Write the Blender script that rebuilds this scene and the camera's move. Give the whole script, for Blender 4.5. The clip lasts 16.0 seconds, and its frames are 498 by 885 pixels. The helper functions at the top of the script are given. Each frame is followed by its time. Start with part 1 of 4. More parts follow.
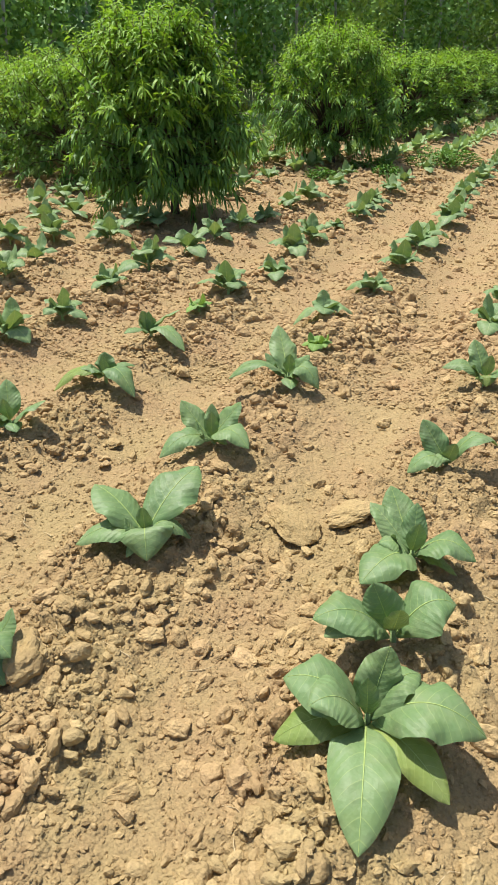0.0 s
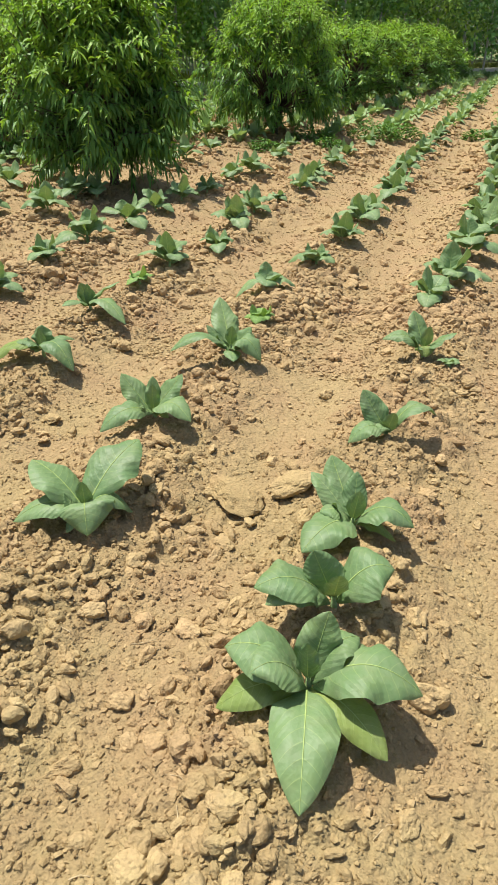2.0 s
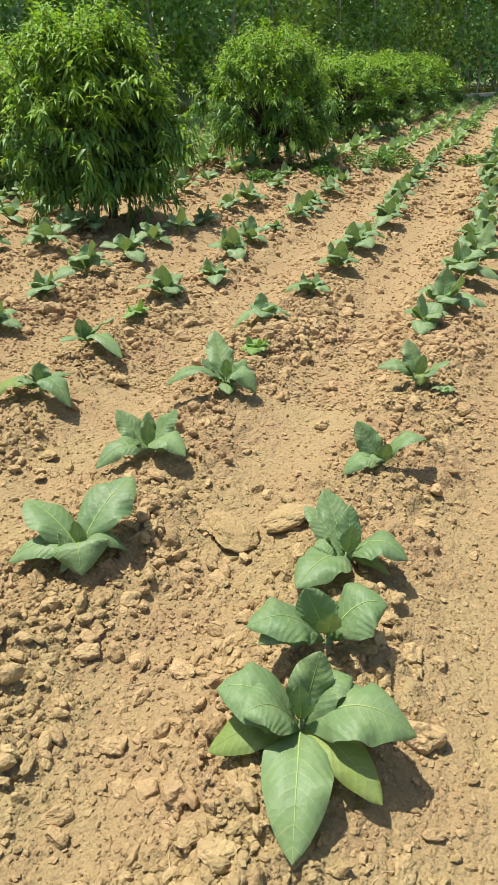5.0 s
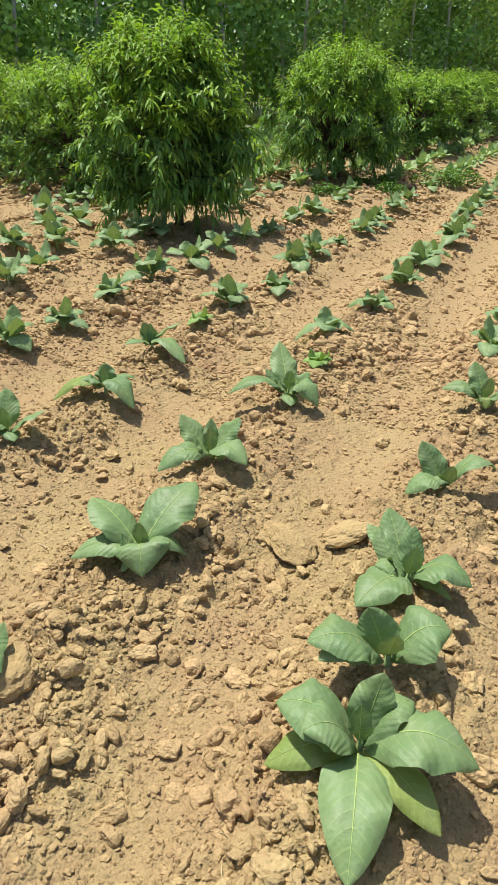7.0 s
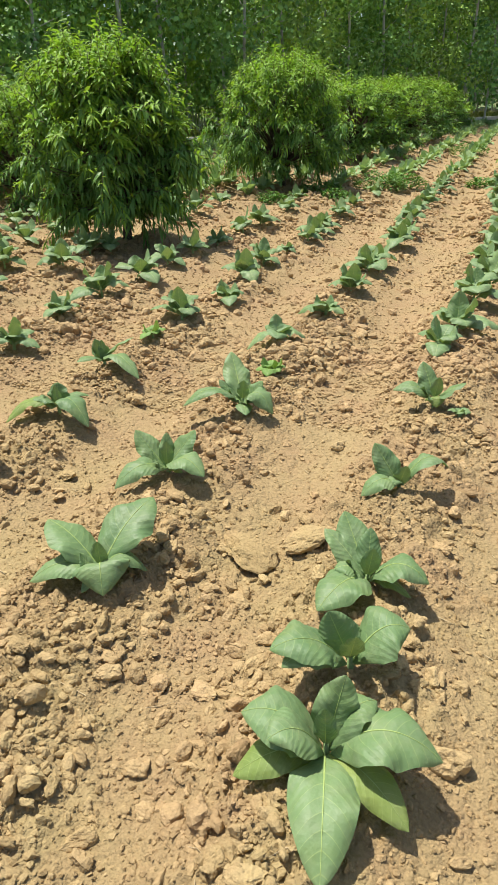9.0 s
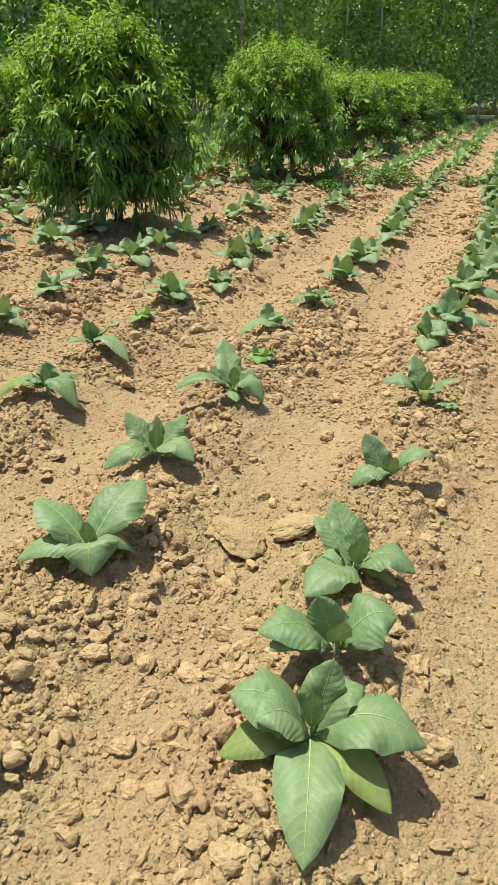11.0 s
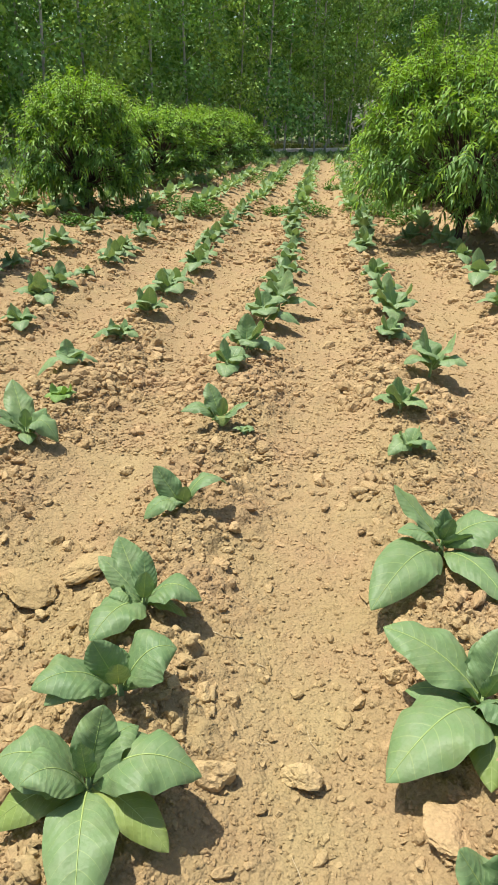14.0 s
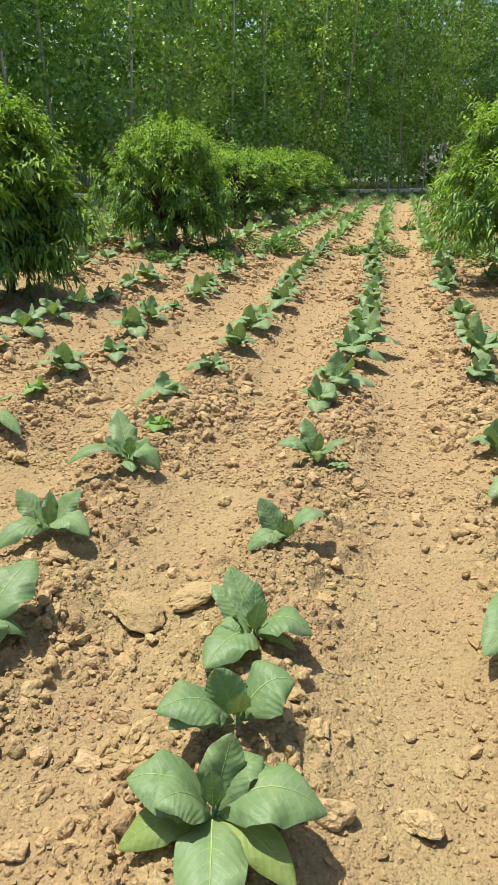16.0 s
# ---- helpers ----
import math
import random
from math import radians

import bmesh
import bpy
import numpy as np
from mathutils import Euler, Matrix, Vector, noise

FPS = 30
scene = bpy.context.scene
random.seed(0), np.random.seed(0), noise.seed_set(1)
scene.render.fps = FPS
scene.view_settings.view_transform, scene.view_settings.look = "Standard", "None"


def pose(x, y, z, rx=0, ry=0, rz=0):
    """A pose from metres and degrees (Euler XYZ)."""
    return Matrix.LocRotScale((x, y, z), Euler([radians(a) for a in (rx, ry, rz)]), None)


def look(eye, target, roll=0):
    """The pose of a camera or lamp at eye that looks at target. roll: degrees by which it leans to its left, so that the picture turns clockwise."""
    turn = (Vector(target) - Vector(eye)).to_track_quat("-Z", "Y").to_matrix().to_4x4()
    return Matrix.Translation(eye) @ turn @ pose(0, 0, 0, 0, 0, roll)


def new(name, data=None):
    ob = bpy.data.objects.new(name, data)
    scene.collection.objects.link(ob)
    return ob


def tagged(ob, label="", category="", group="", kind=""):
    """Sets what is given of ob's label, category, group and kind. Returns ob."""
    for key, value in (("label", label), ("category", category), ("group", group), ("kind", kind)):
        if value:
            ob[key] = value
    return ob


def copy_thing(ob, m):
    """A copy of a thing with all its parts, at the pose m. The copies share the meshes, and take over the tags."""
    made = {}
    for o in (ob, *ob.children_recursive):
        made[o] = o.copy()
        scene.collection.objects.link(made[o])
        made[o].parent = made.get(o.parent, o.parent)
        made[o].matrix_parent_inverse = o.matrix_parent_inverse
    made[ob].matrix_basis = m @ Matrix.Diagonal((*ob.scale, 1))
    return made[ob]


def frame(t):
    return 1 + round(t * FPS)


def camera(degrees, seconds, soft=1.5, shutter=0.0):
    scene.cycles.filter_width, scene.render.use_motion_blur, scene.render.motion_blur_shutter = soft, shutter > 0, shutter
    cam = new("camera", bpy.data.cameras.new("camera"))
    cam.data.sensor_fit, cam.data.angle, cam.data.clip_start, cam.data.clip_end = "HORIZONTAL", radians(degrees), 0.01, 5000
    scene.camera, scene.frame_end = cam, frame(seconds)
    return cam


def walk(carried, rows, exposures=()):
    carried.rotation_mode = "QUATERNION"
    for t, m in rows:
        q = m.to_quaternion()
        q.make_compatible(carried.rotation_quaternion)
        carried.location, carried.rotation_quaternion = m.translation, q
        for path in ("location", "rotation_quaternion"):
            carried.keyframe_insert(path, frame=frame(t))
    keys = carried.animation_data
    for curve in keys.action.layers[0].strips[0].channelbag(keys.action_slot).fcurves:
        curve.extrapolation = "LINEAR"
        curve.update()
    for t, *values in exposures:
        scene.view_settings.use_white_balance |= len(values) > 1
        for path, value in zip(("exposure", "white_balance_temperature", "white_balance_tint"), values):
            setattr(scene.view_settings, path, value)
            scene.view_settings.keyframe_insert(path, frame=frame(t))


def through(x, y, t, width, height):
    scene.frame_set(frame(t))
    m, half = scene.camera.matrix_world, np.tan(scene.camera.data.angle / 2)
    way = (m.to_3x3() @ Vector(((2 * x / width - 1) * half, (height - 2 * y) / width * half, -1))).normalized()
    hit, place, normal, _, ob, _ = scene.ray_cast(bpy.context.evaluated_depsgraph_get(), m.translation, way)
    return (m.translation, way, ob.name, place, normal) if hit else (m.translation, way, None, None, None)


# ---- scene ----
cam = camera(40.4, 16.0)
PATH = [
    (0, (0.039, 0.13, 1.511), (-0.702, 1.725, 0.558), -1.6),
    (0.5, (0.042, 0.131, 1.515), (-0.66, 1.739, 0.555), -0.7),
    (1, (0.054, 0.126, 1.527), (-0.653, 1.755, 0.607), -0.6),
    (1.5, (0.05, 0.133, 1.512), (-0.582, 1.773, 0.559), 0.7),
    (2, (0.061, 0.142, 1.49), (-0.527, 1.762, 0.474), -0.1),
    (2.5, (0.09, 0.162, 1.475), (-0.422, 1.786, 0.426), -1.7),
    (3, (0.104, 0.178, 1.5), (-0.429, 1.847, 0.536), -1.0),
    (3.2, (0.111, 0.177, 1.505), (-0.397, 1.862, 0.555), -0.8),
    (5.3, (0.094, 0.167, 1.528), (-0.536, 1.809, 0.574), -1.4),
    (5.5, (0.069, 0.159, 1.524), (-0.556, 1.814, 0.592), -0.5),
    (6, (0.043, 0.147, 1.53), (-0.65, 1.781, 0.608), -0.2),
    (6.5, (0.026, 0.143, 1.528), (-0.711, 1.754, 0.598), -0.4),
    (7, (0.026, 0.142, 1.532), (-0.712, 1.754, 0.605), 0.2),
    (7.5, (0.039, 0.138, 1.543), (-0.705, 1.749, 0.62), -0.6),
    (8, (0.033, 0.147, 1.537), (-0.735, 1.763, 0.644), -0.8),
    (8.5, (0.043, 0.142, 1.546), (-0.583, 1.8, 0.62), -0.0),
    (8.7, (0.06, 0.146, 1.549), (-0.581, 1.807, 0.637), -1.6),
    (10.8, (0.038, 0.125, 1.528), (-0.585, 1.795, 0.621), 0.6),
    (11, (0.029, 0.123, 1.535), (-0.558, 1.792, 0.603), 1.3),
    (11.5, (0.078, 0.135, 1.534), (-0.423, 1.832, 0.602), -0.2),
    (12, (0.112, 0.127, 1.574), (-0.385, 1.881, 0.75), -1.0),
    (12.5, (0.15, 0.156, 1.552), (-0.24, 1.937, 0.731), -1.3),
    (13, (0.219, 0.161, 1.565), (-0.117, 1.934, 0.701), -0.8),
    (13.5, (0.298, 0.155, 1.582), (-0.017, 1.946, 0.747), -0.0),
    (14, (0.263, 0.183, 1.568), (0.097, 1.985, 0.718), 2.0),
    (14.5, (0.207, 0.13, 1.594), (0.004, 1.953, 0.797), -1.0),
    (15, (0.165, 0.101, 1.597), (-0.088, 1.971, 0.934), 0.3),
    (15.5, (0.132, 0.098, 1.592), (-0.146, 1.942, 0.87), 0.6),
    (16, (0.085, 0.124, 1.576), (-0.267, 1.939, 0.813), 2.0),
]
walk(cam, [(t, look(eye, target, roll)) for t, eye, target, roll in PATH])

# ---- world, sun ----
SUN_EL, SUN_AZ = 69.0, 162.0   # degrees; azimuth counted from +x towards +y, where the light comes from
world = bpy.data.worlds.new("world")
scene.world = world
world.use_nodes = True
wn = world.node_tree.nodes
sky = wn.new("ShaderNodeTexSky")
sky.sky_type = "NISHITA"
sky.sun_disc = False
sky.sun_elevation = radians(SUN_EL)
sky.sun_rotation = radians(90 - SUN_AZ)
sky.dust_density = 2.0
wn["Background"].inputs["Strength"].default_value = 0.115
world.node_tree.links.new(sky.outputs[0], wn["Background"].inputs["Color"])
sun_data = bpy.data.lights.new("sun", "SUN")
sun_data.energy, sun_data.angle, sun_data.color = 4.8, radians(0.55), (1.0, 0.965, 0.89)
sun_dir = Vector((math.cos(radians(SUN_AZ)) * math.cos(radians(SUN_EL)), math.sin(radians(SUN_AZ)) * math.cos(radians(SUN_EL)), math.sin(radians(SUN_EL))))
sun = new("sun", sun_data)
sun.matrix_world = look(sun_dir * 50, (0, 0, 0))
scene.view_settings.exposure = 0.44


# ---- materials ----
def material(name, rough=0.8, spec=0.3):
    m = bpy.data.materials.new(name)
    m.use_nodes = True
    b = m.node_tree.nodes["Principled BSDF"]
    b.inputs["Roughness"].default_value = rough
    b.inputs["Specular IOR Level"].default_value = spec
    return m, m.node_tree.nodes, m.node_tree.links, b


def noise_node(n, l, vec, scale, detail=4.0, rough=0.6):
    t = n.new("ShaderNodeTexNoise")
    t.inputs["Scale"].default_value, t.inputs["Detail"].default_value, t.inputs["Roughness"].default_value = scale, detail, rough
    if vec:
        l.new(vec, t.inputs["Vector"])
    return t.outputs["Fac"]


def ramp(n, l, fac, stops):
    r = n.new("ShaderNodeValToRGB")
    e = r.color_ramp.elements
    for i, (p, c) in enumerate(stops):
        k = e[i] if i < 2 else e.new(p)
        k.position, k.color = p, (*c, 1)
    l.new(fac, r.inputs[0])
    return r.outputs[0]


def blend(n, l, fac, a, b, how="MIX"):
    x = n.new("ShaderNodeMix")
    x.data_type, x.blend_type = "RGBA", how
    for sock, v in ((x.inputs[0], fac), (x.inputs[6], a), (x.inputs[7], b)):
        if isinstance(v, (int, float)):
            sock.default_value = v
        elif isinstance(v, tuple):
            sock.default_value = (*v, 1)
        else:
            l.new(v, sock)
    return x.outputs[2]


def calc(n, l, op, a, b=0.0, c=0.0):
    x = n.new("ShaderNodeMath")
    x.operation = op
    for sock, v in zip(x.inputs, (a, b, c)):
        if isinstance(v, (int, float)):
            sock.default_value = v
        else:
            l.new(v, sock)
    return x.outputs[0]


def bump(n, l, b, height, strength, dist, below=None):
    x = n.new("ShaderNodeBump")
    x.inputs["Strength"].default_value, x.inputs["Distance"].default_value = strength, dist
    l.new(height, x.inputs["Height"])
    if below:
        l.new(below, x.inputs["Normal"])
    l.new(x.outputs[0], b.inputs["Normal"])
    return x.outputs[0]


def soil_material(name, tint=1.0, per=None):
    m, n, l, b = material(name, 0.95, 0.15)
    pos = n.new("ShaderNodeNewGeometry").outputs["Position"]
    big = noise_node(n, l, pos, 0.9, 3)
    mid = noise_node(n, l, pos, 9, 5)
    fine = noise_node(n, l, pos, 90, 4, 0.7)
    c = ramp(n, l, big, [(0.3, (0.412 * tint, 0.319 * tint, 0.148 * tint)), (0.7, (0.48 * tint, 0.377 * tint, 0.181 * tint))])
    c = blend(n, l, calc(n, l, "MULTIPLY", mid, 0.62), c, (0.33 * tint, 0.225 * tint, 0.106 * tint))
    red = noise_node(n, l, pos, 2.3, 4)
    c = blend(n, l, ramp(n, l, red, [(0.40, (0, 0, 0)), (0.65, (0.75, 0.75, 0.75))]), c, (0.40 * tint, 0.267 * tint, 0.138 * tint))
    c = blend(n, l, 0.3, c, ramp(n, l, fine, [(0.3, (0.26, 0.26, 0.26)), (0.75, (0.80, 0.80, 0.80))]), "OVERLAY")
    # the earth grows redder away from the near end of the rows
    place = n.new("ShaderNodeSeparateXYZ")
    l.new(pos, place.inputs[0])
    redder = calc(n, l, "MINIMUM", calc(n, l, "MAXIMUM", calc(n, l, "MULTIPLY_ADD", place.outputs[1], 0.25, -0.15), 0.0), 1.0)
    c = blend(n, l, calc(n, l, "MULTIPLY", redder, 0.45), c, (0.43 * tint, 0.292 * tint, 0.155 * tint))
    if per == "object":
        r = n.new("ShaderNodeObjectInfo").outputs["Random"]
    elif per == "island":
        r = n.new("ShaderNodeNewGeometry").outputs["Random Per Island"]
    if per:
        c = blend(n, l, 1.0, c, ramp(n, l, r, [(0.0, (0.86, 0.84, 0.82)), (1.0, (1.12, 1.12, 1.14))]), "MULTIPLY")
    l.new(c, b.inputs["Base Color"])
    heights = []
    for scale in (48, 115):
        vor = n.new("ShaderNodeTexVoronoi")
        vor.inputs["Scale"].default_value = scale
        l.new(pos, vor.inputs["Vector"])
        heights.append(calc(n, l, "SUBTRACT", 1.0, vor.outputs["Distance"]))
    lumps = bump(n, l, b, noise_node(n, l, pos, 46, 6, 0.7), 0.62, 0.016)
    first = bump(n, l, b, heights[0], 0.25 if per else 0.6, 0.011, lumps)
    second = bump(n, l, b, heights[1], 0.4 if per else 0.6, 0.006, first)
    bump(n, l, b, noise_node(n, l, pos, 260, 5, 0.8), 0.42, 0.004, second)
    return m


SOIL = soil_material("soil", 0.835)
CLOD = soil_material("clod_soil", 0.98, "island")
CLOD_ONE = soil_material("clod_single", 1.07, "object")


def leaf_material(name, dark, light, vein, rough=0.58, per="object", through=0.25, trees=False):
    m, n, l, b = material(name, rough, 0.28)
    uv = n.new("ShaderNodeUVMap").outputs[0]
    sep = n.new("ShaderNodeSeparateXYZ")
    l.new(uv, sep.inputs[0])
    along, side = sep.outputs[0], calc(n, l, "ABSOLUTE", calc(n, l, "MULTIPLY_ADD", sep.outputs[1], 2.0, -1.0))
    pos = n.new("ShaderNodeNewGeometry").outputs["Position"]
    info = n.new("ShaderNodeObjectInfo").outputs["Random"] if per == "object" else n.new("ShaderNodeNewGeometry").outputs["Random Per Island"]
    c = blend(n, l, info, dark, light)
    c = blend(n, l, calc(n, l, "MULTIPLY", noise_node(n, l, pos, 28, 5, 0.7), 0.45), c, tuple(v * 1.5 for v in light))
    c = blend(n, l, ramp(n, l, noise_node(n, l, pos, 9, 4), [(0.52, (0, 0, 0)), (0.75, (0.26, 0.26, 0.26))]), c, (light[0] * 1.5, light[1] * 1.15, light[2] * 0.6))
    if trees:
        c = blend(n, l, 1.0, c, ramp(n, l, n.new("ShaderNodeObjectInfo").outputs["Random"], [(0.0, (0.68, 0.84, 0.95)), (1.0, (1.3, 1.14, 0.9))]), "MULTIPLY")
        # bright and shaded clumps of the wood, painted into the leaf colour by noise
        c = blend(n, l, 1.0, c, ramp(n, l, noise_node(n, l, pos, 0.7, 3), [(0.38, (0.62, 0.66, 0.7)), (0.62, (1.32, 1.28, 1.15))]), "MULTIPLY")
    # side veins run outwards and forwards from the midrib
    k = calc(n, l, "FRACT", calc(n, l, "MULTIPLY_ADD", calc(n, l, "MULTIPLY_ADD", calc(n, l, "MULTIPLY", side, calc(n, l, "ADD", side, 0.5)), -0.2, along), 9.0, 0.2))
    near = calc(n, l, "ABSOLUTE", calc(n, l, "SUBTRACT", k, 0.5))
    side_vein = calc(n, l, "LESS_THAN", near, calc(n, l, "MULTIPLY_ADD", side, -0.03, 0.04))
    rib = calc(n, l, "LESS_THAN", side, calc(n, l, "MULTIPLY_ADD", along, -0.027, 0.034))
    c = blend(n, l, calc(n, l, "MULTIPLY", side_vein, 0.3), c, vein)
    c = blend(n, l, calc(n, l, "MULTIPLY", rib, 0.75), c, vein)
    if per == "object":
        # pale uneven patches: field dust, with the hairy leaves' sheen painted in
        dust_sheen = ramp(n, l, noise_node(n, l, pos, 17, 5, 0.65), [(0.45, (0, 0, 0)), (0.78, (0.4, 0.4, 0.4))])
        c = blend(n, l, dust_sheen, c, (0.30, 0.33, 0.20))
    l.new(c, b.inputs["Base Color"])
    first = bump(n, l, b, near, 0.35, 0.006)
    if per == "object":
        cells = n.new("ShaderNodeTexVoronoi")
        cells.inputs["Scale"].default_value = 75
        l.new(pos, cells.inputs["Vector"])
        first = bump(n, l, b, cells.outputs["Distance"], 0.22, 0.004, first)
    bump(n, l, b, noise_node(n, l, pos, 110, 5, 0.7), 0.4, 0.003, first)
    if through:
        t = n.new("ShaderNodeBsdfTranslucent")
        l.new(blend(n, l, 1.0, c, (1.2, 1.2, 0.55), "MULTIPLY"), t.inputs["Color"])
        mix = n.new("ShaderNodeMixShader")
        mix.inputs[0].default_value = through
        l.new(b.outputs[0], mix.inputs[1])
        l.new(t.outputs[0], mix.inputs[2])
        l.new(mix.outputs[0], n["Material Output"].inputs["Surface"])
    return m


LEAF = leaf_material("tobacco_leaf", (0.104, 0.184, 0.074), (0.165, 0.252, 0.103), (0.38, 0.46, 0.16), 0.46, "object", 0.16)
LEAF_LOW = leaf_material("tobacco_lower_leaf", (0.155, 0.23, 0.055), (0.23, 0.30, 0.08), (0.42, 0.50, 0.18), 0.5)
# the same leaf in paler colours, for plants beyond the nearest ones
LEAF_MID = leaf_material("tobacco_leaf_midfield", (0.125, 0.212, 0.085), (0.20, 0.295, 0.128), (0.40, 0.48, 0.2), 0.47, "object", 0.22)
LEAF_YOUNG = leaf_material("young_leaf", (0.14, 0.25, 0.055), (0.19, 0.32, 0.08), (0.40, 0.52, 0.18))
# paler again, for the farthest rows
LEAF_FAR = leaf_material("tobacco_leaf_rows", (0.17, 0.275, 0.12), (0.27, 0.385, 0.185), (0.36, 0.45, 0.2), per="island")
# darker green, which also carries the shaded core of the crown
PEACH = leaf_material("peach_leaf", (0.065, 0.165, 0.036), (0.16, 0.295, 0.066), (0.2, 0.32, 0.08), 0.38, "island", 0.26)
# young leaves, brightened in colour to paint the crown's sunlit top and tips
PEACH_NEW_LIT = leaf_material("peach_new_lit_leaf", (0.15, 0.29, 0.032), (0.26, 0.42, 0.055), (0.28, 0.4, 0.09), 0.42, "island", 0.35)
POPLAR = leaf_material("poplar_leaf", (0.055, 0.15, 0.038), (0.29, 0.47, 0.12), (0.26, 0.40, 0.11), 0.5, "island", 0.17, True)
WEED = leaf_material("weed_leaf", (0.06, 0.15, 0.025), (0.12, 0.24, 0.05), (0.2, 0.3, 0.1), 0.6, "island", 0.2)
GRASS = leaf_material("grass", (0.15, 0.19, 0.05), (0.30, 0.31, 0.10), (0.3, 0.3, 0.1), 0.7, "island", 0.2)


def plain(name, a, b_, scale, rough=0.85, strength=0.5, stretch=(1, 1, 1)):
    m, n, l, b = material(name, rough, 0.2)
    mp = n.new("ShaderNodeMapping")
    mp.inputs["Scale"].default_value = stretch
    l.new(n.new("ShaderNodeNewGeometry").outputs["Position"], mp.inputs["Vector"])
    v = mp.outputs[0]
    f = noise_node(n, l, v, scale, 5, 0.65)
    l.new(ramp(n, l, f, [(0.3, a), (0.7, b_)]), b.inputs["Base Color"])
    bump(n, l, b, noise_node(n, l, v, scale * 5, 4), strength, 0.01)
    return m


STEM = plain("stem", (0.22, 0.33, 0.12), (0.32, 0.42, 0.18), 60, 0.5)
RIB = plain("midrib", (0.28, 0.37, 0.11), (0.36, 0.46, 0.16), 80, 0.45, 0.2)
BARK = plain("peach_bark", (0.05, 0.035, 0.028), (0.13, 0.09, 0.07), 22, 0.9, 0.8, (1, 1, 0.5))
POPLAR_BARK = plain("poplar_bark", (0.27, 0.26, 0.22), (0.56, 0.55, 0.49), 5, 0.85, 0.6, (1, 1, 0.25))
CONCRETE = plain("kerb_concrete", (0.62, 0.56, 0.46), (0.76, 0.70, 0.59), 3)
FENCE_WHITE = plain("fence_paint", (0.72, 0.72, 0.70), (0.84, 0.84, 0.82), 4, 0.6, 0.2)
STRAW = plain("dry_straw", (0.45, 0.34, 0.19), (0.62, 0.50, 0.30), 60)


# ---- mesh helpers ----
def mesh_of(name, verts, faces, mat, uv=None, smooth=True):
    me = bpy.data.meshes.new(name)
    me.from_pydata(verts, [], faces)
    if uv is not None:
        lay = me.uv_layers.new(name="UVMap")
        idx = np.empty(len(me.loops), dtype=np.int32)
        me.loops.foreach_get("vertex_index", idx)
        lay.data.foreach_set("uv", np.asarray(uv, dtype=np.float32)[idx].ravel())
    me.materials.append(mat)
    me.polygons.foreach_set("use_smooth", [smooth] * len(me.polygons))
    me.update()
    return me


def add(name, me, parent=None, at=None, label=""):
    ob = new(name, me)
    if parent:
        ob.parent = parent
    if at is not None:
        ob.matrix_basis = at
    if label:
        tagged(ob, label)
    return ob


def part(name, bm, mat, parent, label=""):
    me = bpy.data.meshes.new(name)
    bm.to_mesh(me)
    bm.free()
    me.materials.append(mat)
    return add(name, me, parent, None, label)


def tube_arrays(paths, n=6):
    """Tapered tubes along paths of (point, radius); returns vertices and faces."""
    V, F = [], []
    for path in paths:
        base = len(V)
        pts = [Vector(p) for p, _ in path]
        for i, (p, r) in enumerate(path):
            t = (pts[min(i + 1, len(pts) - 1)] - pts[max(i - 1, 0)]).normalized()
            s = t.cross(Vector((0.31, 0.87, 0.2))).normalized()
            u = t.cross(s)
            for k in range(n):
                a = 2 * math.pi * k / n
                V.append(tuple(pts[i] + (s * math.cos(a) + u * math.sin(a)) * r))
        for i in range(len(path) - 1):
            for k in range(n):
                a, b = base + i * n + k, base + i * n + (k + 1) % n
                F.append((a, b, b + n, a + n))
        F.append(tuple(base + (len(path) - 1) * n + k for k in range(n)))
    return V, F


def leaves_arrays(pos, way, up, length, width, droop, fold=0.25, broad=0.35):
    """Many folded leaves at once: eight vertices each."""
    pos, way, up = (np.asarray(a, float) for a in (pos, way, up))
    way = way / np.linalg.norm(way, axis=1, keepdims=True)
    side = np.cross(way, up)
    side /= np.linalg.norm(side, axis=1, keepdims=True) + 1e-9
    nor = np.cross(side, way)
    tmpl = [(0, 0), (broad, -1), (broad, 0), (broad, 1), (0.7, -0.62), (0.7, 0), (0.7, 0.62), (1, 0)]
    V = np.empty((len(pos), 8, 3))
    L, W, D = (np.asarray(a, float)[:, None] for a in (length, width, droop))
    for k, (u, v) in enumerate(tmpl):
        V[:, k] = pos + way * (L * u) + side * (W * v * 0.5) + nor * (W * abs(v) * fold) - np.array([0, 0, 1.0]) * (D * L * u * u)
    q = np.arange(len(pos))[:, None] * 8
    tri = (q[:, :, None] + np.array([[0, 1, 2], [0, 2, 3], [4, 7, 5], [5, 7, 6]])[None]).reshape(-1, 3)
    quad = (q[:, :, None] + np.array([[1, 4, 5, 2], [2, 5, 6, 3]])[None]).reshape(-1, 4)
    uv = np.tile(np.array([(u, 0.5 + v * 0.5) for u, v in tmpl]), (len(pos), 1))
    return V.reshape(-1, 3), tri.tolist() + quad.tolist(), uv


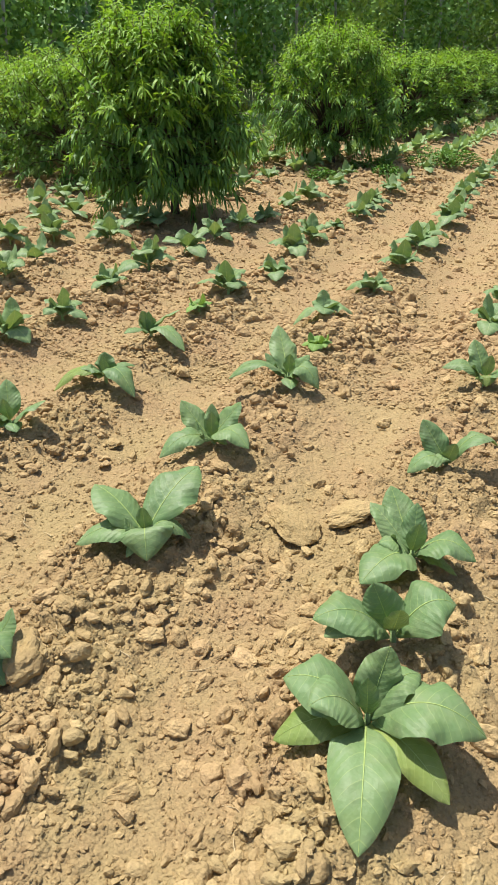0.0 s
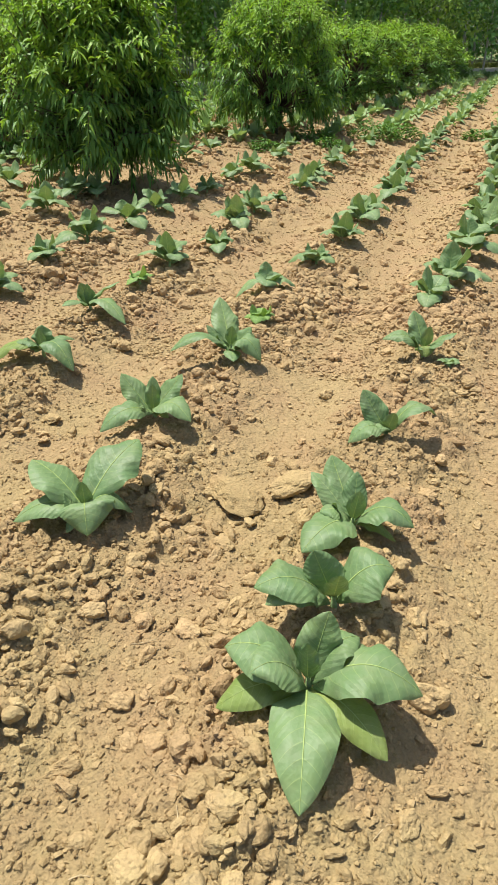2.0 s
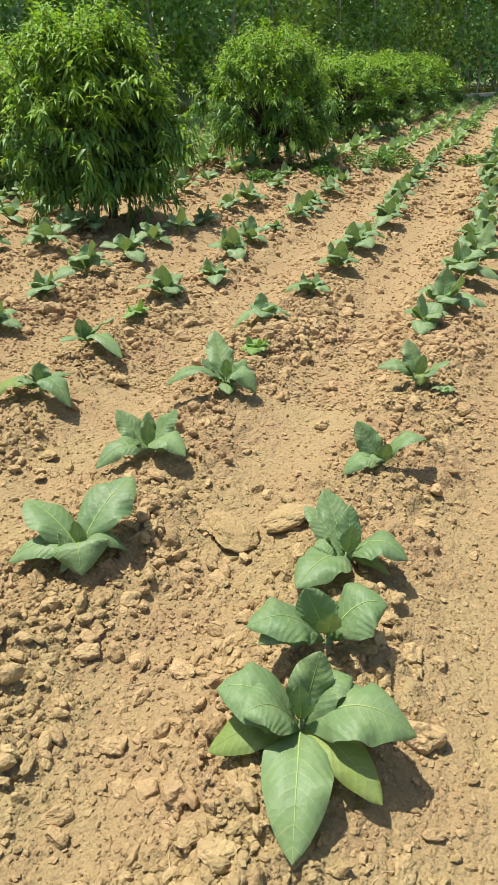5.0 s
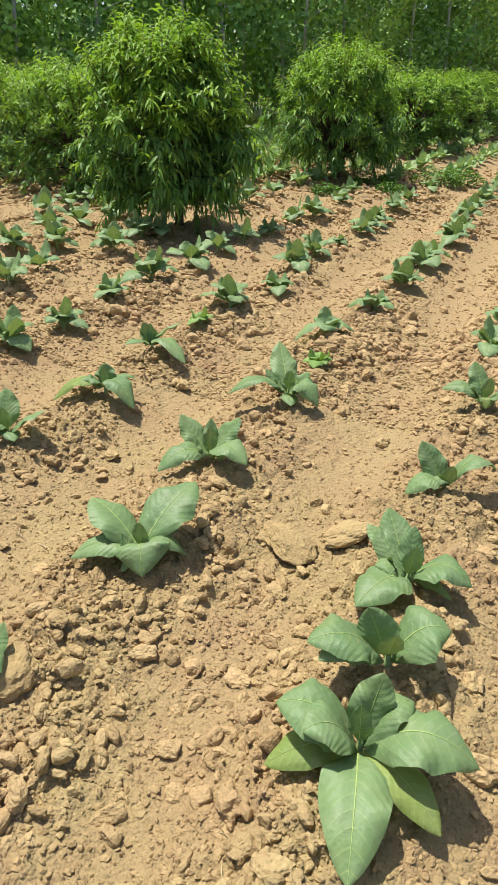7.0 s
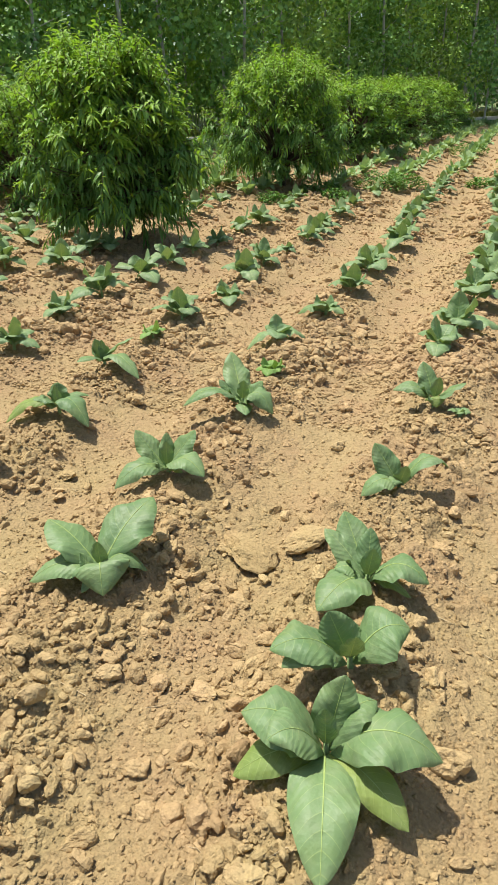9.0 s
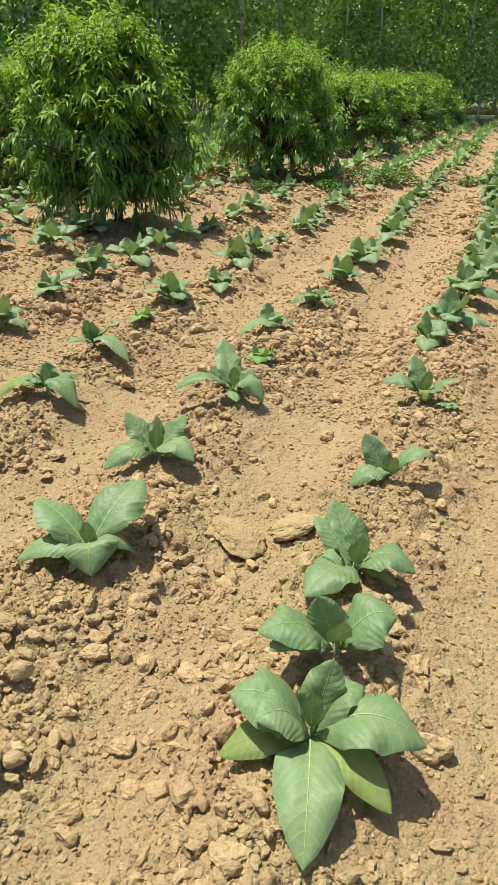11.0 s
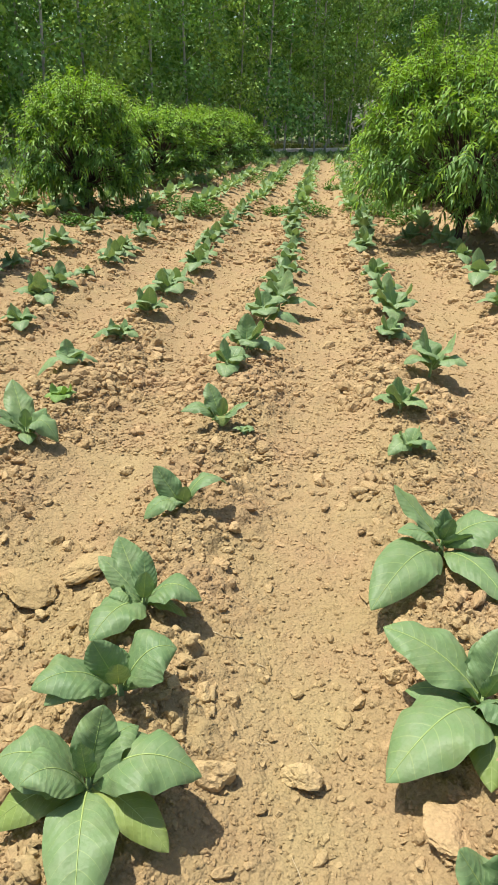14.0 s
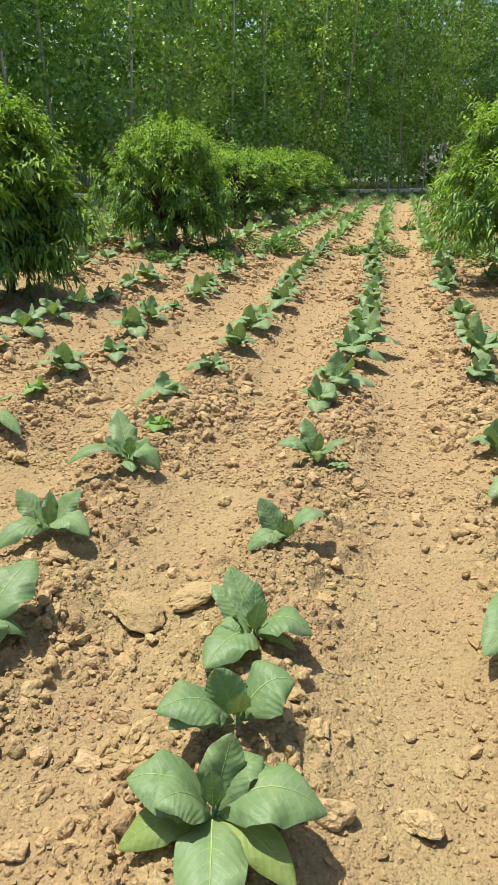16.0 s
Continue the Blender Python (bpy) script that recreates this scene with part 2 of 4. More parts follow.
def sprays(pos, way, up, length, width):
    """Many small folded sprays of leaves, a rhomb each."""
    way = way / np.linalg.norm(way, axis=1, keepdims=True)
    side = np.cross(way, up)
    side /= np.linalg.norm(side, axis=1, keepdims=True) + 1e-9
    nor = np.cross(side, way)
    L, W = length[:, None], width[:, None]
    V = np.stack([pos, pos + way * L * 0.45 + side * W * 0.5 + nor * W * 0.15, pos + way * L, pos + way * L * 0.45 - side * W * 0.5 + nor * W * 0.15], 1)
    q = np.arange(len(pos))[:, None] * 4
    F = np.concatenate([q + np.array([[0, 1, 2]]), q + np.array([[0, 2, 3]])])
    UV = np.tile(np.array([(0, 0.5), (0.45, 0.95), (1, 0.5), (0.45, 0.05)]), (len(pos), 1))
    return V.reshape(-1, 3), F.tolist(), UV


# ---- smooth lattice noise ----
def hash2(ix, iy, seed):
    h = np.sin(ix * 127.1 + iy * 311.7 + seed * 74.7) * 43758.5453
    return h - np.floor(h)


def vnoise(x, y, seed):
    ix, iy = np.floor(x), np.floor(y)
    fx, fy = x - ix, y - iy
    fx, fy = fx * fx * (3 - 2 * fx), fy * fy * (3 - 2 * fy)
    a, b = hash2(ix, iy, seed), hash2(ix + 1, iy, seed)
    c, d = hash2(ix, iy + 1, seed), hash2(ix + 1, iy + 1, seed)
    return (a + (b - a) * fx) * (1 - fy) + (c + (d - c) * fx) * fy - 0.5


def blocks(x, y, seed):
    """Broken plates of earth: one tilted block round each scattered centre, with cracks between."""
    ix, iy = np.floor(x), np.floor(y)
    best, out = np.full(np.shape(x), 9.0), np.zeros(np.shape(x))
    for dx in (-1, 0, 1):
        for dy in (-1, 0, 1):
            cx, cy = ix + dx, iy + dy
            px, py = x - cx - hash2(cx, cy, seed), y - cy - hash2(cx, cy, seed + 5)
            v, a = hash2(cx, cy, seed + 9), 6.283 * hash2(cx, cy, seed + 3)
            d = np.maximum(np.abs(px * np.cos(a) + py * np.sin(a)), np.abs(py * np.cos(a) - px * np.sin(a)) * 1.2)
            h = np.clip((0.6 - d) * 4, 0, 1) * np.clip(v * 1.9 - 0.65 + 0.9 * (px * np.cos(a * 3) + py * np.sin(a * 3)), 0, 1.3)
            out = np.where(d < best, h, out)
            best = np.minimum(best, d)
    return out


# ---- the field: ridges run along y ----
ROWS_X = [-12.1, -11.1, -10.1, -9.1, -8.1, -7.1, -6.1, -5.15, -4.1, -3.02, -2.1, -1.15, -0.2, 0.85, 1.95, 2.95, 3.95, 4.95, 5.95]


def ridge(x, y):
    xs = np.asarray(ROWS_X)
    w = x + 0.05 * vnoise(y * 0.8, x * 0.3, 3) + 0.09 * vnoise(x * 2.5, y * 2.5, 8)
    d = np.min(np.abs(np.asarray(w)[..., None] - xs), axis=-1)
    r = np.clip(1 - d / 0.48, 0, 1)
    return r * r * (3 - 2 * r)


def field_edge(x, y):
    """How far inside the field a place is: the kerb line cuts it off on the far left."""
    return (x + 11.7) * 0.904 - (y - 26.0) * 0.427


def row_end(x, y):
    """The broken earth at the near end of one furrow."""
    return 0.5 * np.exp(-((x + 1.0) / 0.27) ** 2 - ((y - 1.1) / 0.33) ** 2)


def soil_height(x, y, detail=True, grid=0.0):
    r = ridge(x, y)
    inside = np.clip(field_edge(x, y) / 2, 0, 1)
    h = 0.085 * r + 0.03 * vnoise(x * 1.3, y * 1.3, 11) + 0.022 * vnoise(x * 4, y * 4, 12) * (0.5 + r)
    if detail:
        rough = 0.24 + 0.76 * np.clip((r - 0.2) * 1.5 + 1.1 * vnoise(x * 1.7, y * 1.7, 21) + row_end(x, y), 0, 1)
        fade = lambda f: np.clip(1.6 - 2.2 * f * grid, 0, 1)
        h = h + 0.016 * vnoise(x * 13, y * 13, 13) * rough * fade(13)
        for f, a, s in ((2.7, 0.02, 71), (5, 0.022, 61), (9, 0.022, 31), (19, 0.018, 41), (40, 0.0085, 51)):
            wx, wy = x + 0.25 / f * vnoise(x * f * 2, y * f * 2, s + 1) * 2, y + 0.25 / f * vnoise(x * f * 2, y * f * 2, s + 2) * 2
            h = h + a * rough * blocks(wx * f, wy * f, s) * fade(f)
        h = h + 0.004 * vnoise(x * 70, y * 70, 14) * fade(40)
    return h * inside - 0.02 * (1 - inside)


def steps(spans):
    out = []
    for a, b, d in spans:
        out += list(np.arange(a, b - 1e-6, d))
    return np.array(out + [spans[-1][1]])


def build_ground():
    gx = steps([(-300, -60, 40), (-60, -16, 2), (-16, -6, 0.25), (-6, -3.4, 0.05), (-3.4, -2.6, 0.034), (-2.6, -1.6, 0.02), (-1.6, 1.1, 0.01), (1.1, 2, 0.022), (2, 4, 0.05), (4, 12, 0.25), (12, 60, 4), (60, 300, 40)])
    gy = steps([(-300, -20, 40), (-20, -1, 1), (-1, 0.4, 0.1), (0.4, 3.0, 0.01), (3, 5, 0.018), (5, 8, 0.03), (8, 14, 0.07), (14, 30, 0.2), (30, 80, 1), (80, 400, 40)])
    X, Y = np.meshgrid(gx, gy)
    Z = soil_height(X, Y, True, np.maximum(*np.meshgrid(np.gradient(gx), np.gradient(gy))))
    V = np.stack([X, Y, Z], -1).reshape(-1, 3).astype(np.float32)
    nx, ny = len(gx), len(gy)
    i = (np.arange(ny - 1)[:, None] * nx + np.arange(nx - 1)[None]).ravel().astype(np.int32)
    Q = np.stack([i, i + 1, i + 1 + nx, i + nx], -1)
    me = bpy.data.meshes.new("ground")
    me.vertices.add(len(V))
    me.vertices.foreach_set("co", V.ravel())
    me.loops.add(Q.size)
    me.loops.foreach_set("vertex_index", Q.ravel())
    me.polygons.add(len(Q))
    me.polygons.foreach_set("loop_start", np.arange(0, Q.size, 4, dtype=np.int32))
    me.materials.append(SOIL)
    me.update(calc_edges=True)
    me.polygons.foreach_set("use_smooth", np.ones(len(Q), dtype=bool))
    return tagged(new("ground", me), "dry tan ploughed soil in low ridges and furrows", "soil", kind="structure")


ground = build_ground()


def zat(x, y, detail=False):
    return float(soil_height(np.array([x]), np.array([y]), detail)[0])


# ---- tobacco ----
def leaf_mesh(tip, width, arch, seed, mat, nu=10, nv=6, fold=0.3, start=(0, 0, 0.05), face=None, blunt=0.78):
    """A broad leaf from the stem to its tip; arch lifts the middle."""
    r = random.Random(seed)
    p0, p2 = Vector(start), Vector(tip)
    flat = Vector((p2.x - p0.x, p2.y - p0.y, 0))
    az = flat.normalized() if flat.length > 0.01 else Vector((1, 0, 0))
    reach, rise = flat.length, p2.z - p0.z
    if face is not None:
        az = Vector((math.cos(radians(face)), math.sin(radians(face)), 0))
        p1 = p0 * 0.5 + p2 * 0.5 - az * (0.04 * rise)
    elif rise > reach:
        p1 = p0 + az * (reach * 0.75) + Vector((0, 0, rise * 0.35))
    else:
        p1 = p0 + az * (reach * 0.45) + Vector((0, 0, max(rise, 0) * 0.75 + arch * 1.6))
    side0 = Vector((-az.y, az.x, 0))
    tilt = r.uniform(-0.25, 0.25)
    ph, ph2, wav = r.uniform(0, 6.3), r.uniform(0, 6.3), r.uniform(0.06, 0.13)
    width *= 1.07
    V, UV, F, mid = [], [], [], []
    for i in range(nu + 1):
        u = i / nu
        c = p0 * (1 - u) ** 2 + p1 * (2 * u * (1 - u)) + p2 * (u * u)
        t = ((p1 - p0) * (1 - u) + (p2 - p1) * u).normalized()
        s = (side0 - t * side0.dot(t)).normalized()
        nrm = t.cross(s)
        s, nrm = s * math.cos(tilt) + nrm * math.sin(tilt), nrm * math.cos(tilt) - s * math.sin(tilt)
        lobe = max(math.sin(math.pi * min(1.0, u + 0.01) ** 0.84), 0.0) ** blunt * (0.55 + 0.45 * min(1.0, u / 0.28))
        w = 0.5 * width * lobe + 0.004 * (1 - u)
        if u >= 0.999:
            w = 0.0015
        for j in range(nv + 1):
            v = 2 * j / nv - 1
            f = fold * (1 - 0.75 * u)
            lat = abs(v) * lobe
            gap = abs((9 * (u - 0.2 * lat * (lat + 0.5)) + 0.2) % 1.0 - 0.5)   # 0 on a side vein, 0.5 between two
            quilt = 0.0066 * (width / 0.15) * ((2 * gap) ** 0.7 - 0.5) * min(1, 3 * abs(v)) * (1 - abs(v) ** 4) * (1 - u) ** 0.4
            edge = width * wav * (math.sin(u * 13 + ph + 1.4 * v) * 0.7 + math.sin(u * 23 + ph2) * 0.3) * v * v * math.sin(math.pi * min(1, u * 1.05))
            roll = -0.35 * w * (abs(v) ** 3)
            V.append(tuple(c + s * (v * w * math.cos(f)) + nrm * (abs(v) * w * math.sin(f) + quilt + edge + roll)))
            UV.append((u, (v * lobe + 1) / 2))
        mid.append((tuple(c + nrm * 0.0006), 0.0027 * (width / 0.16) * (1 - 0.85 * u)))
    m = nv + 1
    for i in range(nu):
        for j in range(nv):
            a = i * m + j
            F.append((a, a + 1, a + m + 1, a + m))
    return mesh_of("leaf", V, F, mat, UV), mid


def tobacco(x, y, leaves, seed, ribs=False, label="", young=False):
    """Leaves: tip offsets from the stem's foot, width and arch."""
    r = random.Random(seed)
    z = zat(x, y)
    root = new("tobacco_plant")
    root.matrix_basis = pose(x, y, z - 0.005)
    tagged(root, label or "young tobacco plant with broad grey-green leaves in dry soil", "tobacco plant", "tobacco rows")
    lift = zat(x, y, True) - z
    top = max(0.05, 0.36 * max(l[2] for l in leaves), lift + 0.05)
    V, F = tube_arrays([[((0, 0, -0.03), 0.012), ((0.003, 0, top * 0.5), 0.010), ((0, 0.003, top), 0.006)]], 7)
    add("stem", mesh_of("stem", V, F, STEM), root)
    for k, (dx, dy, dz, w, arch) in enumerate(leaves):
        if dz < 0.12:
            dz = max(dz, zat(x + dx, y + dy, True) + 0.035 - z)
        inner = ribs and w < 0.075 and dz > 0.12
        upright = ribs and not inner and dz > 0.16 and dz > 1.3 * math.hypot(dx, dy)
        if inner:
            dz, w = dz + 0.045, w * 0.85
        if upright:
            dx, dy, dz, w = dx + 0.02 * x / y, dy + 0.02, dz - 0.01, w * 0.8
        start = (0.012 * dx / 0.2, 0.012 * dy / 0.2, max(top * (0.95 if dz > 0.2 else 0.7 if dz > 0.08 else 0.5), lift + 0.03))
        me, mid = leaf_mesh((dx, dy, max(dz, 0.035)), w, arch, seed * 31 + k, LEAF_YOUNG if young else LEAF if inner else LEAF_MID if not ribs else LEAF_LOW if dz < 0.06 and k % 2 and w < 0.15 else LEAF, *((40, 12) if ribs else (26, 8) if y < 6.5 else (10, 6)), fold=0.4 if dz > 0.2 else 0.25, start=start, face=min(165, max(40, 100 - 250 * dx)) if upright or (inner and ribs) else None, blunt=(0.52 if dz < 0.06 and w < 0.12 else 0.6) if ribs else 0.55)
        ob = add("leaf", me, root, None, "small bright green inner leaf" if inner else "")
        if ribs and w > 0.09:
            v, f = tube_arrays([mid], 5)
            add("midrib", mesh_of("midrib", v, f, RIB), ob, None, "pale yellow-green midrib")
    return root


NEAR = [
    ((-0.19, 1.25), [(0.07, -0.31, 0.01, 0.15, 0.06), (0.22, -0.12, 0.01, 0.1, 0.05), (0.27, 0.02, 0.11, 0.17, 0.1), (-0.19, -0.13, 0.05, 0.11, 0.05), (-0.11, -0.11, 0.18, 0.12, 0.05), (-0.2, -0.04, 0.16, 0.17, 0.06), (0.03, 0.05, 0.26, 0.13, 0.0), (0.1, 0.1, 0.16, 0.1, 0.05), (0.0, -0.02, 0.18, 0.06, 0.0)]),
    ((-0.20, 1.55), [(-0.06, -0.03, 0.24, 0.13, 0.0), (-0.19, -0.13, 0.16, 0.15, 0.06), (-0.15, -0.15, 0.13, 0.1, 0.06), (0.15, 0.07, 0.16, 0.17, 0.06), (0.03, -0.09, 0.19, 0.07, 0.0), (-0.0, 0.03, 0.17, 0.08, 0.0)]),
    ((-0.23, 1.94), [(-0.11, 0.11, 0.23, 0.15, 0.0), (-0.16, 0.05, 0.19, 0.09, 0.0), (-0.01, 0.07, 0.21, 0.1, 0.0), (0.2, -0.03, 0.11, 0.14, 0.08), (-0.11, -0.22, 0.03, 0.16, 0.06), (0.15, -0.03, 0.0, 0.06, 0.03), (-0.1, -0.05, 0.11, 0.09, 0.03)]),
    ((-0.23, 2.56), [(-0.11, 0.01, 0.23, 0.12, 0.0), (0.18, 0.12, 0.11, 0.11, 0.1), (-0.13, -0.1, 0.03, 0.11, 0.06), (0.03, -0.04, 0.13, 0.07, 0.0), (-0.01, -0.06, 0.01, 0.06, 0.03)]),
    ((-1.09, 1.70), [(-0.23, 0.05, 0.19, 0.17, 0.02), (0.07, 0.27, 0.21, 0.18, 0.02), (-0.21, -0.12, 0.05, 0.12, 0.06), (0.07, -0.11, 0.0, 0.18, 0.08), (0.13, 0.08, 0.03, 0.11, 0.07), (0.01, 0.09, 0.17, 0.1, 0.0), (-0.02, -0.1, 0.0, 0.06, 0.02)]),
    ((-1.20, 2.42), [(-0.15, -0.2, 0.03, 0.12, 0.07), (-0.15, 0.01, 0.21, 0.13, 0.0), (-0.01, 0.03, 0.21, 0.08, 0.0), (0.11, 0.07, 0.22, 0.14, 0.0), (0.21, -0.08, 0.09, 0.13, 0.08), (0.07, 0.0, 0.0, 0.06, 0.02)]),
    ((-1.11, 3.10), [(-0.12, 0.16, 0.28, 0.17, 0.0), (-0.23, -0.22, 0.11, 0.12, 0.1), (0.18, -0.05, 0.05, 0.15, 0.12), (0.07, -0.14, 0.0, 0.08, 0.03), (0.1, 0.03, 0.19, 0.1, 0.0), (-0.12, -0.02, 0.19, 0.08, 0.0)]),
    ((-2.13, 2.20), [(-0.04, 0.07, 0.25, 0.14, 0.0), (0.19, 0.05, 0.19, 0.12, 0.0), (-0.05, -0.13, 0.11, 0.12, 0.06), (0.11, -0.08, 0.03, 0.08, 0.03)]),
    ((-2.02, 2.80), [(0.02, 0.0, 0.21, 0.15, 0.0), (-0.18, -0.2, 0.03, 0.11, 0.08), (0.24, -0.1, 0.0, 0.13, 0.1), (0.13, 0.1, 0.11, 0.07, 0.04), (-0.09, -0.1, 0.13, 0.09, 0.03)]),
    ((-2.16, 3.48), [(-0.02, -0.04, 0.21, 0.1, 0.0), (0.19, 0.05, 0.21, 0.11, 0.0), (0.32, -0.15, 0.0, 0.13, 0.1), (-0.06, -0.19, 0.11, 0.09, 0.03), (0.05, -0.04, 0.18, 0.09, 0.0)]),
    ((-0.20, 3.50), [(-0.08, 0.06, 0.25, 0.15, 0.0), (-0.21, -0.04, 0.11, 0.1, 0.06), (0.15, -0.01, 0.18, 0.12, 0.0), (0.02, -0.07, 0.01, 0.1, 0.06)]),
    ((0.80, 2.40), [(-0.2, 0.06, 0.28, 0.13, 0.0), (-0.01, 0.0, 0.23, 0.09, 0.0), (0.22, 0.01, 0.18, 0.2, 0.04), (0.08, -0.09, 0.18, 0.08, 0.0), (-0.28, -0.38, 0.03, 0.19, 0.1), (-0.18, -0.08, 0.16, 0.1, 0.03), (0.19, -0.29, 0.04, 0.14, 0.06)]),
    ((0.80, 1.63), [(-0.28, 0.1, 0.21, 0.17, 0.03), (-0.03, 0.07, 0.21, 0.11, 0.0), (0.04, 0.08, 0.26, 0.16, 0.0), (-0.28, -0.27, 0.04, 0.21, 0.1), (-0.21, 0.01, 0.07, 0.13, 0.04), (-0.03, -0.27, 0.02, 0.12, 0.05), (-0.0, -0.09, 0.16, 0.09, 0.0), (0.08, -0.14, 0.11, 0.17, 0.06)]),
    ((0.74, 1.07), [(-0.12, 0.03, 0.19, 0.14, 0.03), (-0.01, 0.07, 0.16, 0.12, 0.0), (-0.11, -0.08, 0.06, 0.15, 0.08), (0.09, 0.0, 0.11, 0.15, 0.08)]),
    ((-1.23, 1.06), [(0.06, 0.09, 0.16, 0.1, 0.0), (0.14, -0.02, 0.11, 0.12, 0.06), (0.14, -0.06, 0.03, 0.1, 0.05), (-0.06, -0.07, 0.11, 0.15, 0.06), (-0.01, 0.01, 0.19, 0.12, 0.0)]),
]
for k, ((x, y), leaves) in enumerate(NEAR):
    if not any(l[3] < 0.075 and l[2] > 0.12 for l in leaves):
        leaves = leaves + [(0.02, -0.03, 0.16, 0.065, 0.0), (-0.05, -0.04, 0.15, 0.085, 0.01)]
    tobacco(x, y, leaves, 100 + k, True, "large tobacco plant with broad grey-green leaves and pale midribs" if k in (0, 2, 4, 11, 12) else "")


def rosette(seed, size):
    """A plant's leaves, drawn at random: upright ones within, arching ones round them."""
    r = random.Random(seed)
    out, turn = [], r.uniform(0, 6.3)
    n = r.choice((7, 8, 8, 9))
    for k in range(n):
        a = turn + k * 2.4 + r.uniform(-0.35, 0.35)
        g = k / (n - 1)
        reach = size * (1.0 - 0.75 * g) * r.uniform(0.75, 1.12)
        h = size * (0.16 + 0.92 * g ** 0.85) * r.uniform(0.82, 1.15)
        out.append((math.cos(a) * reach, math.sin(a) * reach, h, size * r.uniform(0.54, 0.68) * (1 - 0.2 * g), size * (0.26 * (1 - g) + 0.02)))
    return out


# stem's place and reach of the leaves
PLANTS = [
    (-1.16, 3.70, 0.13), (-1.28, 4.22, 0.22), (-1.14, 4.87, 0.2), (-1.13, 5.66, 0.24), (-1.12, 6.35, 0.27), (-1.12, 6.65, 0.25), (-1.07, 7.64, 0.27),
    (-1.1, 8.3, 0.25), (-1.15, 9.08, 0.26), (-1.2, 9.9, 0.25), (-1.15, 10.7, 0.25), (-1.2, 11.5, 0.25), (-1.15, 12.4, 0.25), (-1.2, 13.3, 0.25),
    (-2.13, 4.05, 0.14), (-2.11, 4.47, 0.26), (-2.02, 5.14, 0.2), (-2.13, 5.84, 0.25), (-2.17, 6.43, 0.25), (-2.1, 6.96, 0.17), (-2.06, 7.61, 0.2),
    (-2.1, 8.05, 0.24), (-2.1, 8.41, 0.24), (-2.1, 9.28, 0.24), (-2.15, 10.3, 0.22), (-2.1, 11.6, 0.24),
    (-2.98, 3.15, 0.24), (-2.95, 3.63, 0.2), (-3.03, 4.31, 0.22), (-3.10, 4.98, 0.3), (-3.03, 5.55, 0.3), (-3.07, 6.16, 0.25), (-3.06, 6.72, 0.25),
    (-2.99, 7.23, 0.22), (-3.01, 8.07, 0.28), (-2.97, 8.6, 0.28), (-3.0, 9.81, 0.25), (-3.1, 10.64, 0.25),
    (-4.03, 4.3, 0.28), (-4.16, 4.84, 0.25), (-4.04, 5.8, 0.3), (-4.11, 6.4, 0.3), (-3.98, 6.6, 0.25), (-4.2, 8.69, 0.3), (-4.15, 9.24, 0.3), (-4.15, 10.1, 0.28),
    (-5.0, 5.44, 0.28), (-4.85, 5.92, 0.28), (-5.4, 6.47, 0.3), (-5.3, 6.9, 0.28), (-5.2, 7.6, 0.28), (-5.2, 8.3, 0.28), (-6.06, 7.2, 0.3), (-6.1, 7.75, 0.28), (-6.2, 8.4, 0.28),
    (-0.06, 3.40, 0.07), (-0.27, 4.40, 0.22), (-0.20, 4.75, 0.27), (-0.15, 5.55, 0.32), (-0.06, 6.13, 0.32), (-0.15, 7.0, 0.25), (-0.07, 7.6, 0.25), (-0.09, 8.15, 0.25),
    (-0.1, 8.9, 0.25), (-0.13, 9.9, 0.28), (-0.2, 10.7, 0.25), (-0.2, 11.5, 0.27), (-0.2, 12.3, 0.28), (-0.25, 13.3, 0.28),
    (0.78, 3.29, 0.16), (0.78, 3.81, 0.22), (1.06, 4.62, 0.31), (0.84, 5.29, 0.2), (0.94, 6.08, 0.32), (0.90, 6.8, 0.24), (0.87, 7.55, 0.28), (0.80, 9.37, 0.28), (0.85, 9.9, 0.28),
    (0.92, 10.93, 0.3), (0.9, 11.8, 0.28), (0.95, 12.6, 0.28), (1.98, 7.66, 0.32), (1.93, 6.5, 0.26), (1.9, 10.0, 0.32), (1.6, 10.9, 0.3), (2.05, 9.6, 0.26), (2.0, 8.9, 0.26), (2.95, 9.2, 0.28), (2.95, 10.3, 0.28),
]
for k, (x, y, s) in enumerate(PLANTS):
    tobacco(x, y, rosette(500 + k, s), 500 + k, False, "small tobacco seedling in dry soil" if s < 0.15 else "", young=0.1 < s < 0.15)


